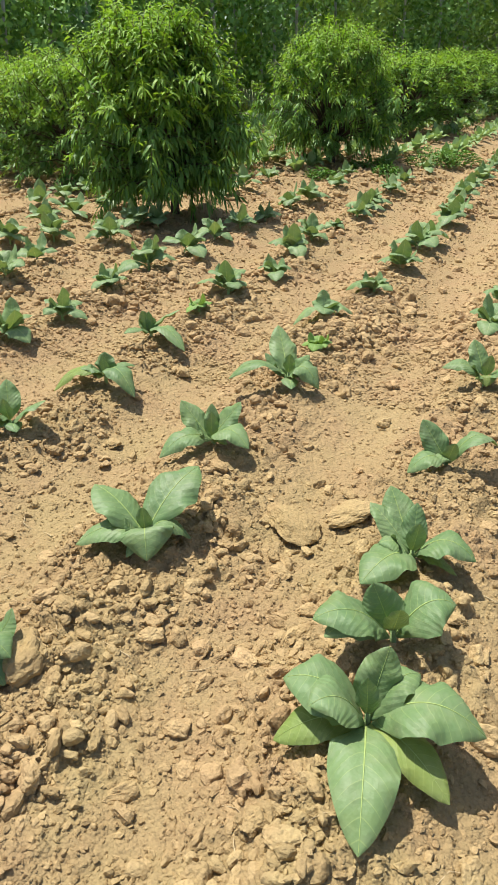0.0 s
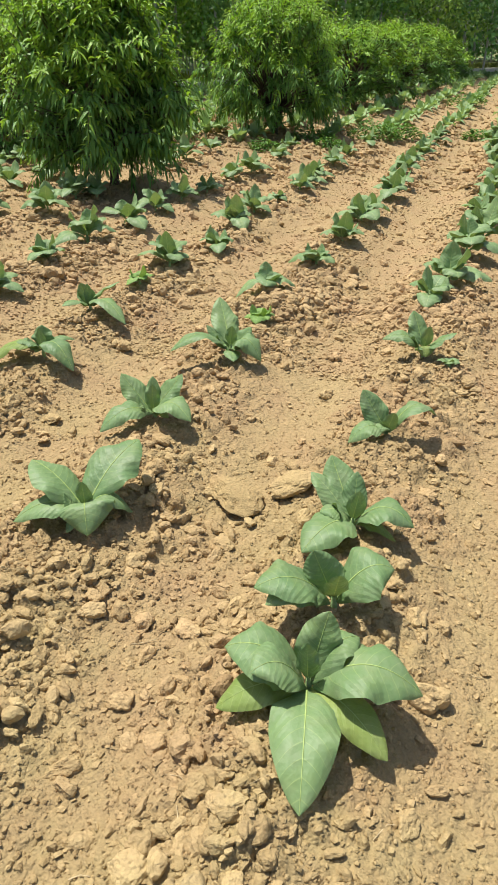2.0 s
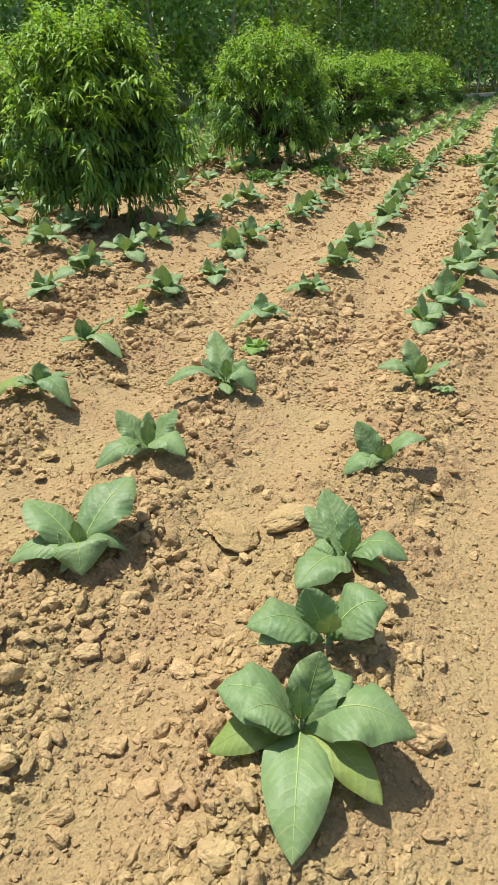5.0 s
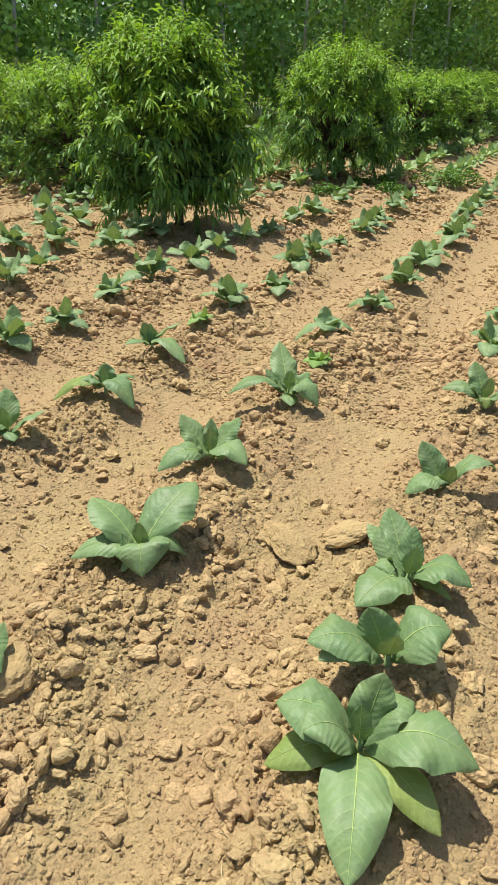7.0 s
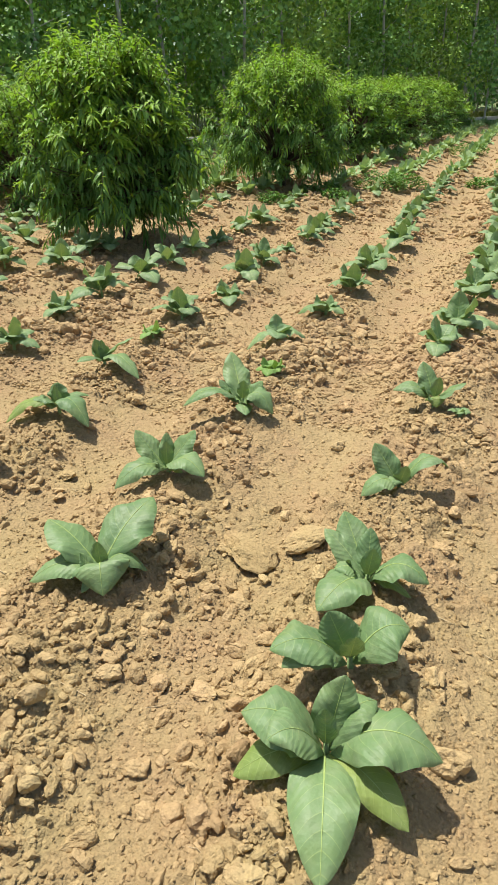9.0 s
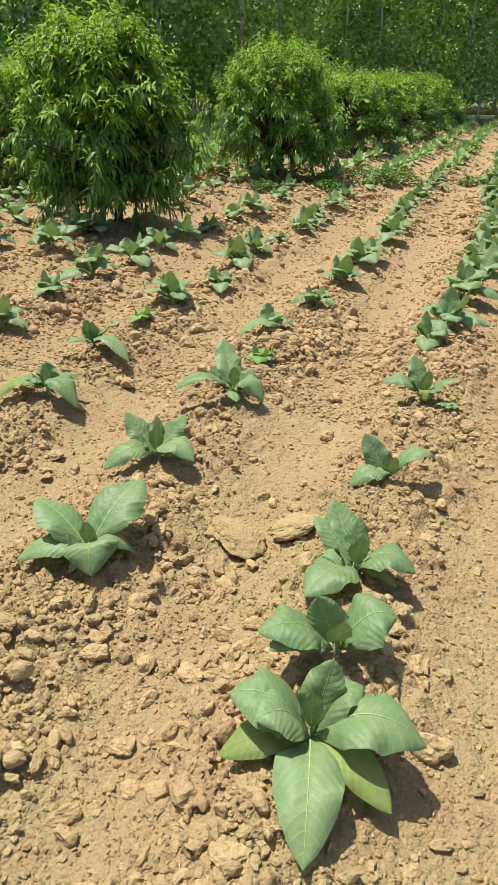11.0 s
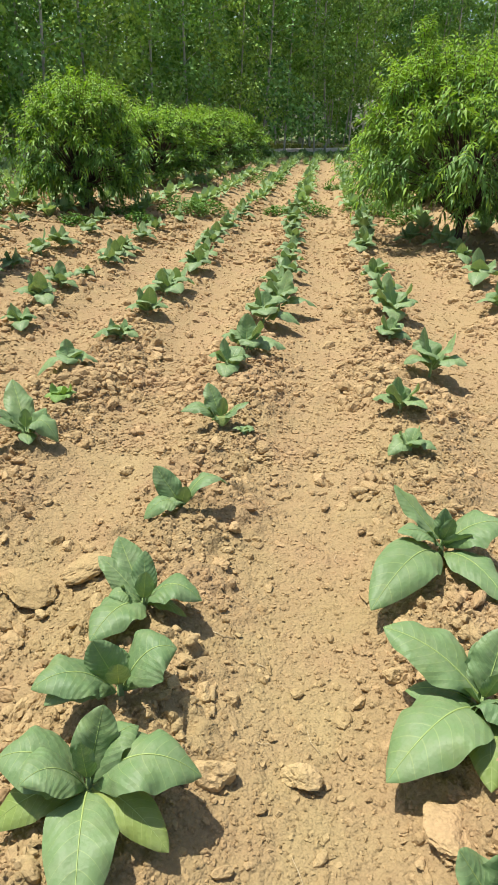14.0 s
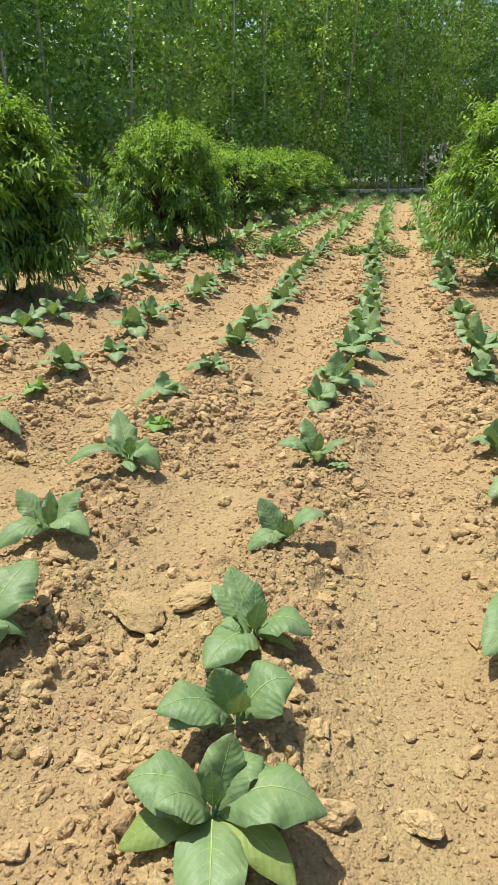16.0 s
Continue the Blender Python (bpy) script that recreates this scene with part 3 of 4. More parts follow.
def far_rows():
    """The rest of the rows, too far off to count."""
    r = random.Random(5)
    V, F, UV = [], [], []
    for x0 in ROWS_X:
        y = 9.0 if x0 < -6.5 else (8.8 if x0 < -4.5 else 11.0 if x0 < -3.5 else 12.2 if x0 < -1.6 else 14.0 if x0 < 1.5 else 11.2)
        while y < 44:
            y += r.uniform(0.4, 0.8) * (1.35 if r.random() < 0.1 else 1) * (0.75 if x0 < -3.5 else 1)
            x = x0 + r.uniform(-0.1, 0.1)
            if field_edge(x, y) < 1.5:
                continue
            z, base = zat(x, y), len(V)
            for (dx, dy, dz, w, arch) in rosette(r.random(), r.uniform(0.25, 0.37)):
                reach = Vector((dx, dy, dz * 0.9))
                a = Vector((dx, dy, 0)).normalized()
                s = Vector((-a.y, a.x, 0))
                n0 = len(V)
                for (u, v) in ((0, 0), (0.3, -1), (0.3, 0), (0.3, 1), (0.7, -0.7), (0.7, 0), (0.7, 0.7), (1, 0)):
                    p = Vector((x, y, z)) + reach * u + s * (v * w * 0.5) + Vector((0, 0, arch * 4 * u * (1 - u) + abs(v) * w * 0.15))
                    V.append(tuple(p))
                    UV.append((u, 0.5 + v * 0.5))
                for f in ((0, 1, 2), (0, 2, 3), (4, 7, 5), (5, 7, 6), (1, 4, 5, 2), (2, 5, 6, 3)):
                    F.append(tuple(n0 + i for i in f))
    for k in range(700):
        x, y = r.uniform(-13, 6), r.uniform(22, 54)
        if not 0.8 < field_edge(x, y) < 7 and y < 46:
            continue
        if field_edge(x, y) < 0.8:
            continue
        z = zat(x, y)
        for (dx, dy, dz, w, arch) in rosette(r.random(), r.uniform(0.2, 0.34)):
            n0, a = len(V), Vector((dx, dy, 0)).normalized()
            for (u, v) in ((0, 0), (0.4, -1), (1, 0), (0.4, 1)):
                V.append((x + dx * u - a.y * v * w * 0.5, y + dy * u + a.x * v * w * 0.5, z + dz * u + arch * 3 * u * (1 - u)))
                UV.append((u, 0.5 + v * 0.5))
            F += [(n0, n0 + 1, n0 + 2), (n0, n0 + 2, n0 + 3)]
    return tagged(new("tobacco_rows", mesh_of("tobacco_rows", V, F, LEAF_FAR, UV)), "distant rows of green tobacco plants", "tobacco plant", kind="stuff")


far_rows()


# ---- weeds ----
def weed(x, y, size, seed, tall=0.8):
    r = np.random.default_rng(seed)
    size *= 0.8
    n = int(520 * size / 0.4)
    a, q = r.uniform(0, 6.283, n), np.sqrt(r.uniform(0, 1, n)) * size
    pos = np.stack([np.cos(a) * q * 1.1, np.sin(a) * q * 0.8, r.uniform(0.02, 1, n) ** 0.8 * size * tall * (1 - 0.6 * (q / size) ** 2)], -1)
    way = np.stack([np.cos(a) + r.normal(0, .5, n), np.sin(a) + r.normal(0, .5, n), r.uniform(-0.1, 0.8, n)], -1)
    V, F, UV = leaves_arrays(pos, way, np.tile([0.0, 0.1, 1.0], (n, 1)), r.uniform(0.05, 0.11, n), r.uniform(0.025, 0.05, n), r.uniform(0, .4, n))
    root = new("weed")
    root.matrix_basis = pose(x, y, zat(x, y) - 0.01)
    tagged(root, "low bushy green weed growing between tobacco plants", "weed", "weeds")
    add("foliage", mesh_of("foliage", V, F, WEED, UV), root)


for k, (x, y, s) in enumerate([(1.1, 14.2, 0.5), (1.5, 14.6, 0.45), (0.05, 13.9, 0.4), (-0.55, 13.6, 0.3), (-1.3, 20.5, 0.55), (-3.1, 12.0, 0.4), (-2.75, 11.6, 0.3), (-2.2, 12.6, 0.5), (-1.9, 13.2, 0.45), (-3.7, 11.2, 0.3), (1.75, 13.0, 0.4), (0.5, 20.0, 0.25), (-5.6, 8.2, 0.3), (-6.9, 9.0, 0.35)]):
    weed(x, y, s, 40 + k)


# ---- peach trees ----
def peach_tree(x, y, height, radius, seed, leaves, label, spire=None, shift=(0.0, 0.0), big=1.0, low=0.2):
    r = random.Random(seed)
    q = np.random.default_rng(seed)
    root = new("peach_tree")
    root.matrix_basis = pose(x, y, zat(x, y) - 0.02, 0, 0, 0)
    tagged(root, label, "peach tree", "orchard trees")
    fork = 0.22 * height
    paths = [[((0, 0, -0.05), 0.055 * height / 2), ((0.01, 0.01, fork * 0.5), 0.045 * height / 2), ((0, 0, fork), 0.042 * height / 2)]]
    P, W, U, L, fresh_lit = [], [], [], [], []
    shoots = []
    limbs = 120
    for k in range(limbs):
        # a limb that ends in a tuft of shoots
        g = ((k * 0.7549 + 0.31) % 1.0) ** 0.9
        a = k * 2.4 + r.gauss(0, 0.3)
        z = height * (low + (0.92 - low) * g)
        swell = noise.noise(Vector((math.cos(a) * 1.5, math.sin(a) * 1.5, z * 1.7 + seed * 3.1)))
        rad = radius * float(np.interp(g, (0, 0.12, 0.35, 0.6, 0.85, 1), (0.66, 0.84, 0.9, 0.8, 0.6, 0.35))) * (0.5 if r.random() < 0.33 else 0.95) * (1 + 0.4 * swell)
        out = Vector((math.cos(a), math.sin(a), 0))
        end = out * rad + Vector((shift[0] * g, shift[1] * g, z))
        mid = Vector((end.x * 0.45, end.y * 0.45, fork + (end.z - fork) * 0.62))
        paths.append([((0, 0, fork * (0.55 + 0.4 * r.random())), 0.013), (tuple(mid), 0.009), (tuple(end), 0.004)])
        rise = 1.3 if g > 0.7 else 0.75 if g > 0.4 else 0.15
        for _ in range(max(3, leaves // (limbs * 22))):
            way = (out * r.uniform(0.2, 1.0) + Vector((r.gauss(0, 0.5), r.gauss(0, 0.5), rise + r.gauss(0, 0.35)))).normalized()
            shoots.append((end - (end - mid) * r.uniform(0, 0.4) + Vector((r.gauss(0, 0.05), r.gauss(0, 0.05), r.gauss(0, 0.05))), way, r.uniform(0.2, 0.5) * (radius / 1.2) ** 0.5))
    for k in range(46):
        # long leaders that stand out of the top
        a, rr = r.uniform(0, 6.283), radius * 0.7 * math.sqrt(r.random())
        base = Vector((math.cos(a) * rr + shift[0], math.sin(a) * rr + shift[1], height * (0.88 - 0.36 * (rr / radius) ** 2)))
        shoots.append((base, Vector((math.cos(a) * 0.3 + r.gauss(0, .15), math.sin(a) * 0.3 + r.gauss(0, .15), 1.2)).normalized(), r.uniform(0.25, 0.52)))
    if spire:
        for k in range(40):
            g = k / 40
            a, wide = r.uniform(0, 6.283), 0.36 * (1 - g)
            shoots.append((Vector((spire[0] + wide * math.cos(a), spire[1] + wide * math.sin(a), height * 0.5 + g * (spire[2] - height * 0.5))), Vector((0.3 * math.cos(a), 0.3 * math.sin(a), 1)).normalized(), 0.26))
    twig = []
    for start, way, ln in shoots:
        bend = Vector((0, 0, -0.55 * ln)) if way.z < 0.75 else Vector((way.x, way.y, -0.1)) * (0.3 * ln)
        pts = [start + way * (ln * t) + bend * t * t for t in (0, 0.5, 1)]
        twig.append([(tuple(pts[0]), 0.006), (tuple(pts[1]), 0.004), (tuple(pts[2]), 0.002)])
        for j in range(22):
            t = (j + r.random()) / 22
            p = start + way * (ln * t) + bend * t * t
            a = j * 2.4 + r.uniform(-0.4, 0.4)
            side = way.cross(Vector((0.2, 0.1, 1))).normalized()
            other = way.cross(side)
            w = (side * math.cos(a) + other * math.sin(a)) * 0.75 + way * 0.55 + Vector((0, 0, -0.15))
            # shoot tips and every leaf near the sunlit top take the brighter colour
            P.append(p), W.append(w), U.append((r.gauss(0, 0.3), r.gauss(0, 0.3), 1.0)), fresh_lit.append((t > 0.4 and p.z > 0.52 * height) or p.z > 0.84 * height or (t > 0.6 and math.hypot(p.x, p.y) > 0.75 * radius and r.random() < 0.4)), L.append(big * r.uniform(0.08, 0.145) * (1 if t < 0.85 else 0.65))
    n = len(P)
    V2, F2 = tube_arrays(paths, 8)
    add("trunk", mesh_of("trunk", V2, F2, BARK), root, None, "dark forked trunk")
    V3, F3 = tube_arrays(twig, 3)
    tagged(add("twig_growth", mesh_of("twig_growth", V3, F3, BARK), root), kind="stuff")
    fresh_lit = np.array(fresh_lit)
    for name, take, mat in (("crown", ~fresh_lit, PEACH), ("new_growth", fresh_lit, PEACH_NEW_LIT)):
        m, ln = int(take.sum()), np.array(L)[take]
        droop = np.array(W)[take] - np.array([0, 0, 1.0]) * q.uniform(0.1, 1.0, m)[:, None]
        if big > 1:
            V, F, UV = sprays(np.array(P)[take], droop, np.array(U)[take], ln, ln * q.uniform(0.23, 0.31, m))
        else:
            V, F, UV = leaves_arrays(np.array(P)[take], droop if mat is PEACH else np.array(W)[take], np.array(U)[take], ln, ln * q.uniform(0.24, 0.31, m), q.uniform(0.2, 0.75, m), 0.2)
        add(name, mesh_of(name, V, F, mat, UV), root, None, "yellow-green shoot leaves, coloured brighter as the sunlit top and tips" if mat is PEACH_NEW_LIT else "")
    return root


near_label = "bushy peach tree with drooping narrow green leaves"
peach_tree(-4.14, 7.25, 2.08, 0.9, 3, 22000, near_label, shift=(-0.2, 0.0))
peach_tree(2.3, 10.95, 2.65, 1.6, 4, 26000, "tall bushy peach tree with a pointed leading shoot", spire=(-0.85, -0.1, 2.78), shift=(-0.2, 0.0), low=0.27)
peach_tree(-4.0, 12.7, 2.1, 1.2, 5, 18000, "rounded peach tree with dark forked trunk")
t4 = peach_tree(-7.3, 9.7, 1.8, 1.25, 6, 12500, near_label, big=1.05)
t2 = peach_tree(-9.4, 10.9, 1.85, 1.4, 8, 12500, near_label, big=1.05)
for x, y, s, a, src in [(-4.1, 19.2, 1.22, 70, t4), (-3.9, 26.5, 1.25, 200, t2), (-3.75, 33.5, 1.1, 20, t4), (-9.6, 15.5, 1.05, 250, t4), (-11.5, 14.0, 1.1, 90, t2), (-12.5, 19.5, 1.1, 10, t4), (2.6, 17.5, 1.15, 100, t2), (2.6, 24.5, 1.1, 300, t4), (8.3, 14.0, 1.15, 40, t2), (8.5, 22.0, 1.1, 160, t4), (-13.5, 11.0, 1.1, 210, t2)]:
    c = copy_thing(src, pose(x, y, zat(x, y) - 0.02, 0, 0, a))
    c.scale = (1.18 * s, 1.18 * s, 0.84 * s)


# ---- the far side: kerb, verge, fence and poplar wood ----
EDGE_A, EDGE_B, EDGE_C = Vector((-20.5, 7.6, 0)), Vector((3.0, 56.5, 0)), Vector((40.0, 60.0, 0))


def strip(name, pts, low, high, mat, label, category):
    bm = bmesh.new()
    prof = []
    for i, p in enumerate(pts):
        d = (pts[min(i + 1, len(pts) - 1)] - pts[max(i - 1, 0)]).normalized()
        nrm = Vector((-d.y, d.x, 0))
        prof.append([bm.verts.new(p + nrm * o + Vector((0, 0, h))) for o, h in ((-low, -0.05), (-low, high - 0.02), (-low + 0.03, high), (low - 0.03, high), (low, high - 0.02), (low, -0.05))])
    for a, b in zip(prof, prof[1:]):
        for k in range(5):
            bm.faces.new((a[k], a[k + 1], b[k + 1], b[k]))
    me = bpy.data.meshes.new(name)
    bmesh.ops.recalc_face_normals(bm, faces=bm.faces)
    bm.to_mesh(me)
    bm.free()
    me.materials.append(mat)
    return tagged(new(name, me), label, category, kind="structure")


strip("kerb", [EDGE_A, EDGE_B, EDGE_C], 0.35, 0.28, CONCRETE, "pale concrete kerb along the edge of the field", "kerb")


def along(t):
    """A place on the field's edge, t metres from its left end, and the way out of the field."""
    d1 = EDGE_B - EDGE_A
    if t <= d1.length:
        d = d1.normalized()
        return EDGE_A + d * t, Vector((-d.y, d.x, 0))
    d = (EDGE_C - EDGE_B).normalized()
    return EDGE_B + d * (t - d1.length), Vector((-d.y, d.x, 0))


def verge():
    r = np.random.default_rng(9)
    P, W, L = [], [], []
    for k in range(12000):
        p, out = along(r.uniform(0, 92))
        o = r.uniform(0.6, 9.0)
        P.append(p + out * o), W.append((r.normal(0, .4), r.normal(0, .4), 1)), L.append(r.uniform(0.2, 0.6))
    V, F, UV = leaves_arrays(np.array(P), np.array(W), r.normal(0, 1, (len(P), 3)), np.array(L), np.array(L) * 0.3, np.full(len(P), 0.3))
    P2 = [along(t)[0] + along(t)[1] * o for t, o in zip(r.uniform(0, 92, 5000), r.uniform(-2.4, -0.4, 5000))]
    L2 = r.uniform(0.14, 0.32, 5000)
    V2, F2, UV2 = leaves_arrays(np.array(P2), np.stack([r.normal(0, .8, 5000), r.normal(0, .8, 5000), np.ones(5000)], -1), r.normal(0, 1, (5000, 3)), L2, L2 * 0.5, np.full(5000, 0.3))
    tagged(new("weed_strip", mesh_of("weed_strip", V2, F2, WEED, UV2)), "dark green weeds along the edge of the field", "weeds", kind="stuff")
    tagged(new("grass", mesh_of("grass", V, F, GRASS, UV)), "yellow-green grass verge under the poplars", "grass", kind="stuff")


verge()
VERGE = plain("verge_turf", (0.07, 0.09, 0.025), (0.20, 0.20, 0.07), 1.6)


def turf():
    """The rough ground beyond the kerb, out to the horizon."""
    n1, n2 = along(10.0)[1] * 0.34, along(80.0)[1] * 0.34
    ring = [EDGE_A - (EDGE_B - EDGE_A) * 2 + n1, EDGE_B + n1 + n2, EDGE_C + (EDGE_C - EDGE_B) * 5 + n2, Vector((290, 390, 0)), Vector((-290, 390, 0)), Vector((-290, -90, 0))]
    me = mesh_of("verge", [(p.x, p.y, z) for z in (0.09, -0.3) for p in ring], [tuple(range(6))] + [(k, k + 6, (k + 1) % 6 + 6, (k + 1) % 6) for k in range(6)], VERGE, None, False)
    tagged(new("verge", me), "rough yellow-green turf under the trees", "verge", kind="structure")


turf()


def picket_fence(t0, t1, off):
    root = new("picket_fence")
    p0, out = along(t0)
    root.matrix_basis = Matrix.Translation(p0 + out * off)
    tagged(root, "white painted picket fence beyond the grass verge", "fence")
    d = (along(t1)[0] - p0).normalized()
    ang = math.atan2(d.y, d.x)
    bm = bmesh.new()
    outline = [(-0.05, -0.05), (0.05, -0.05), (0.05, 1.1), (0.0, 1.2), (-0.05, 1.1)]
    front = [bm.verts.new((x, -0.012, z)) for x, z in outline]
    back = [bm.verts.new((x, 0.012, z)) for x, z in outline]
    bm.faces.new(front), bm.faces.new(back[::-1])
    for k in range(5):
        bm.faces.new((front[k], back[k], back[(k + 1) % 5], front[(k + 1) % 5]))
    bmesh.ops.recalc_face_normals(bm, faces=bm.faces)
    one = bpy.data.meshes.new("picket")
    bm.to_mesh(one), bm.free()
    one.materials.append(FENCE_WHITE)
    for k in range(int((t1 - t0) / 0.19)):
        add("picket", one, root, pose(d.x * 0.19 * k, d.y * 0.19 * k, 0.06, 0, 0, math.degrees(ang)))
    for h in (0.35, 0.95):
        b2 = bmesh.new()
        bmesh.ops.create_cube(b2, size=1.0)
        bmesh.ops.bevel(b2, geom=b2.edges[:], offset=0.1, segments=1, affect="EDGES")
        rail = part("rail", b2, FENCE_WHITE, root)
        rail.matrix_basis = pose(d.x * (t1 - t0) / 2, d.y * (t1 - t0) / 2, h, 0, 0, math.degrees(ang)) @ pose(0, 0.035, 0) @ Matrix.Diagonal((t1 - t0, 0.04, 0.08, 1))


picket_fence(12.0, 36.0, 8.0)


def poplar(seed, height, low):
    r = random.Random(seed)
    q = np.random.default_rng(seed)
    root = new("poplar_tree")
    lean = Vector((r.uniform(-1.5, 1.5), r.uniform(-1.5, 1.5), 0))
    trunk = [((0, 0, -0.1), 0.065), (tuple(lean * 0.35 + Vector((0, 0, height * 0.3))), 0.05), (tuple(lean * 0.5 + Vector((0, 0, height * 0.65))), 0.036), (tuple(lean + Vector((0, 0, height))), 0.015)]
    V, F = tube_arrays([trunk], 7)
    add("trunk", mesh_of("trunk", V, F, POPLAR_BARK), root, None, "slender pale trunk")
    paths, P, N = [], [], []
    for k in range(23):
        # each limb carries one leafy clump, lit above and dark below
        z = height * (low + (0.96 - low) * (k / 23) ** 1.05)
        a = k * 2.4 + r.uniform(-0.5, 0.5)
        ln = r.uniform(0.4, 1.9) * (1.0 - 0.6 * max(0, z / height - 0.5))
        way = Vector((math.cos(a), math.sin(a), r.uniform(0.2, 0.9)))
        c = lean * (z / height) + Vector((0, 0, z))
        end = c + way * ln
        paths.append([(tuple(c), 0.02), (tuple(c + way * ln * 0.5), 0.012), (tuple(end), 0.005)])
        rad = r.uniform(0.5, 1.2) * (1.15 - 0.45 * z / height)
        for j in range(int(25 + 160 * rad * rad)):
            d = Vector((r.gauss(0, 1), r.gauss(0, 1), r.gauss(0, 1))).normalized()
            P.append(end + Vector((d.x, d.y, d.z * 0.85)) * (rad * r.choice((0.5, 0.8, 0.95, 1.0, 1.05)) * r.uniform(0.85, 1.1)))
            N.append(tuple(d * 0.8 + Vector((r.gauss(0, 0.25), r.gauss(0, 0.25), 0.4 + r.gauss(0, 0.25)))))
    n = len(P)
    V, F = tube_arrays(paths, 3)
    tagged(add("branchwork", mesh_of("branchwork", V, F, POPLAR_BARK), root), kind="stuff")
    V, F, UV = sprays(np.array(P), q.normal(0, 1, (n, 3)) - (0, 0, 0.5), np.array(N), q.uniform(0.13, 0.26, n), q.uniform(0.12, 0.21, n))
    add("crown", mesh_of("crown", V, F, POPLAR, UV), root)
    return tagged(root, "slender poplar tree with pale trunk and dense green leaves", "poplar tree", "poplar wood")


POPLARS = [poplar(70 + k, h, lo) for k, (h, lo) in enumerate(((16.5, 0.21), (17.5, 0.18), (14.5, 0.05), (16.5, 0.08)))]
rp = random.Random(12)
used = set()
for depth in (-0.8, 2.6, 6.2):
    t = rp.uniform(0, 2)
    while t < 88:
        p, out = along(t)
        p = p + out * (depth + rp.uniform(-0.6, 0.6))
        k = rp.randrange(2) if 44 < t < 60 else rp.choice((0, 1, 2, 2, 3, 3))
        m = pose(p.x, p.y, 0, 0, 0, rp.uniform(0, 360))
        if k not in used:
            used.add(k)
            POPLARS[k].matrix_basis = m
        else:
            c = copy_thing(POPLARS[k], m)
            f = rp.uniform(0.85, 1.15)
            c.scale = (f, f, f * rp.uniform(0.9, 1.1))
        t += rp.uniform(1.8, 3.0)


for depth in (10.5, 15.0):
    t = rp.uniform(0, 2)
    while t < 88:
        p, out = along(t)
        p = p + out * (depth + rp.uniform(-1, 1))
        copy_thing(POPLARS[rp.choice((2, 3))], pose(p.x, p.y, 0, 0, 0, rp.uniform(0, 360)))
        t += rp.uniform(2.2, 3.4)
        if 42 < t < 60:
            t = 60


def corner(depth, g):
    """A place round the outer corner of the field's edge; g from 0 to 1 turns from one side to the other."""
    a = radians(154.4 + (95.4 - 154.4) * g)
    return EDGE_B + Vector((math.cos(a), math.sin(a), 0)) * depth


for depth, n in ((3.2, 1), (6.0, 2), (9.5, 4), (13.5, 5), (18.0, 7)):
    for k in range(n):
        p = corner(depth + rp.uniform(-0.6, 0.6), (k + rp.uniform(0.2, 0.8)) / n)
        copy_thing(POPLARS[rp.randrange(2 if depth < 12 else 4)], pose(p.x, p.y, 0, 0, 0, rp.uniform(0, 360)))


def far_wood():
    """The depth of the wood behind the first trees, and the scrub under it."""
    r = np.random.default_rng(31)
    P, L, knot = [], [], Vector((0, 80, 5))
    for k in range(50000):
        t = r.uniform(-8, 98) if r.random() < 0.72 else r.uniform(52, 98)
        p, out = along(max(t, 0.0))
        kind = r.random()
        if kind < 0.2 and not 42 < t < 62:
            o, z, size = r.uniform(4, 12), r.uniform(0, 1) ** 1.3 * 4.5, r.uniform(0.2, 0.4)
        elif kind < 0.2:
            o, z, size = r.uniform(20, 27), r.uniform(0, 1) ** 1.2 * 5.5, r.uniform(0.3, 0.6)
        elif kind < 0.55:
            o, z, size = r.uniform(17, 28), r.uniform(0, 1) ** 1.3 * 16, r.uniform(0.45, 0.9)
        else:
            o, z, size = r.uniform(9, 24), r.uniform(4.0 if 42 < t < 62 else 0.3, 17.0), r.uniform(0.28, 0.55)
        if kind > 0.2 and r.random() < 0.2:
            p, out, z = corner(r.uniform(19, 32), r.random()), Vector(), r.random() ** 1.3 * 16
        if kind > 0.55:
            if k % 26 < 2 or not P:
                knot = p + out * o + Vector((0, 0, z))
            P.append(knot + Vector(r.normal(0, 0.6, 3)))
        else:
            P.append(p + out * o + Vector((0, 0, z)))
        L.append(size)
    n, L = len(P), np.array(L)
    V, F, UV = sprays(np.array(P), r.normal(0, 1, (n, 3)) * (1, 1, 0.5), r.normal(0, 0.55, (n, 3)) + (0, -0.35, 1.0), L, L * 0.8)
    tagged(new("far_wood", mesh_of("far_wood", V, F, POPLAR, UV)), "dense green depth of the poplar wood and scrub", "woodland", kind="stuff")


far_wood()


# ---- clods ----
def ball(sub):
    bm = bmesh.new()
    bmesh.ops.create_icosphere(bm, subdivisions=sub, radius=1.0)
    bm.verts.ensure_lookup_table()
    V = np.array([v.co[:] for v in bm.verts])
    F = np.array([[v.index for v in f.verts] for f in bm.faces])
    bm.free()
    return V, F


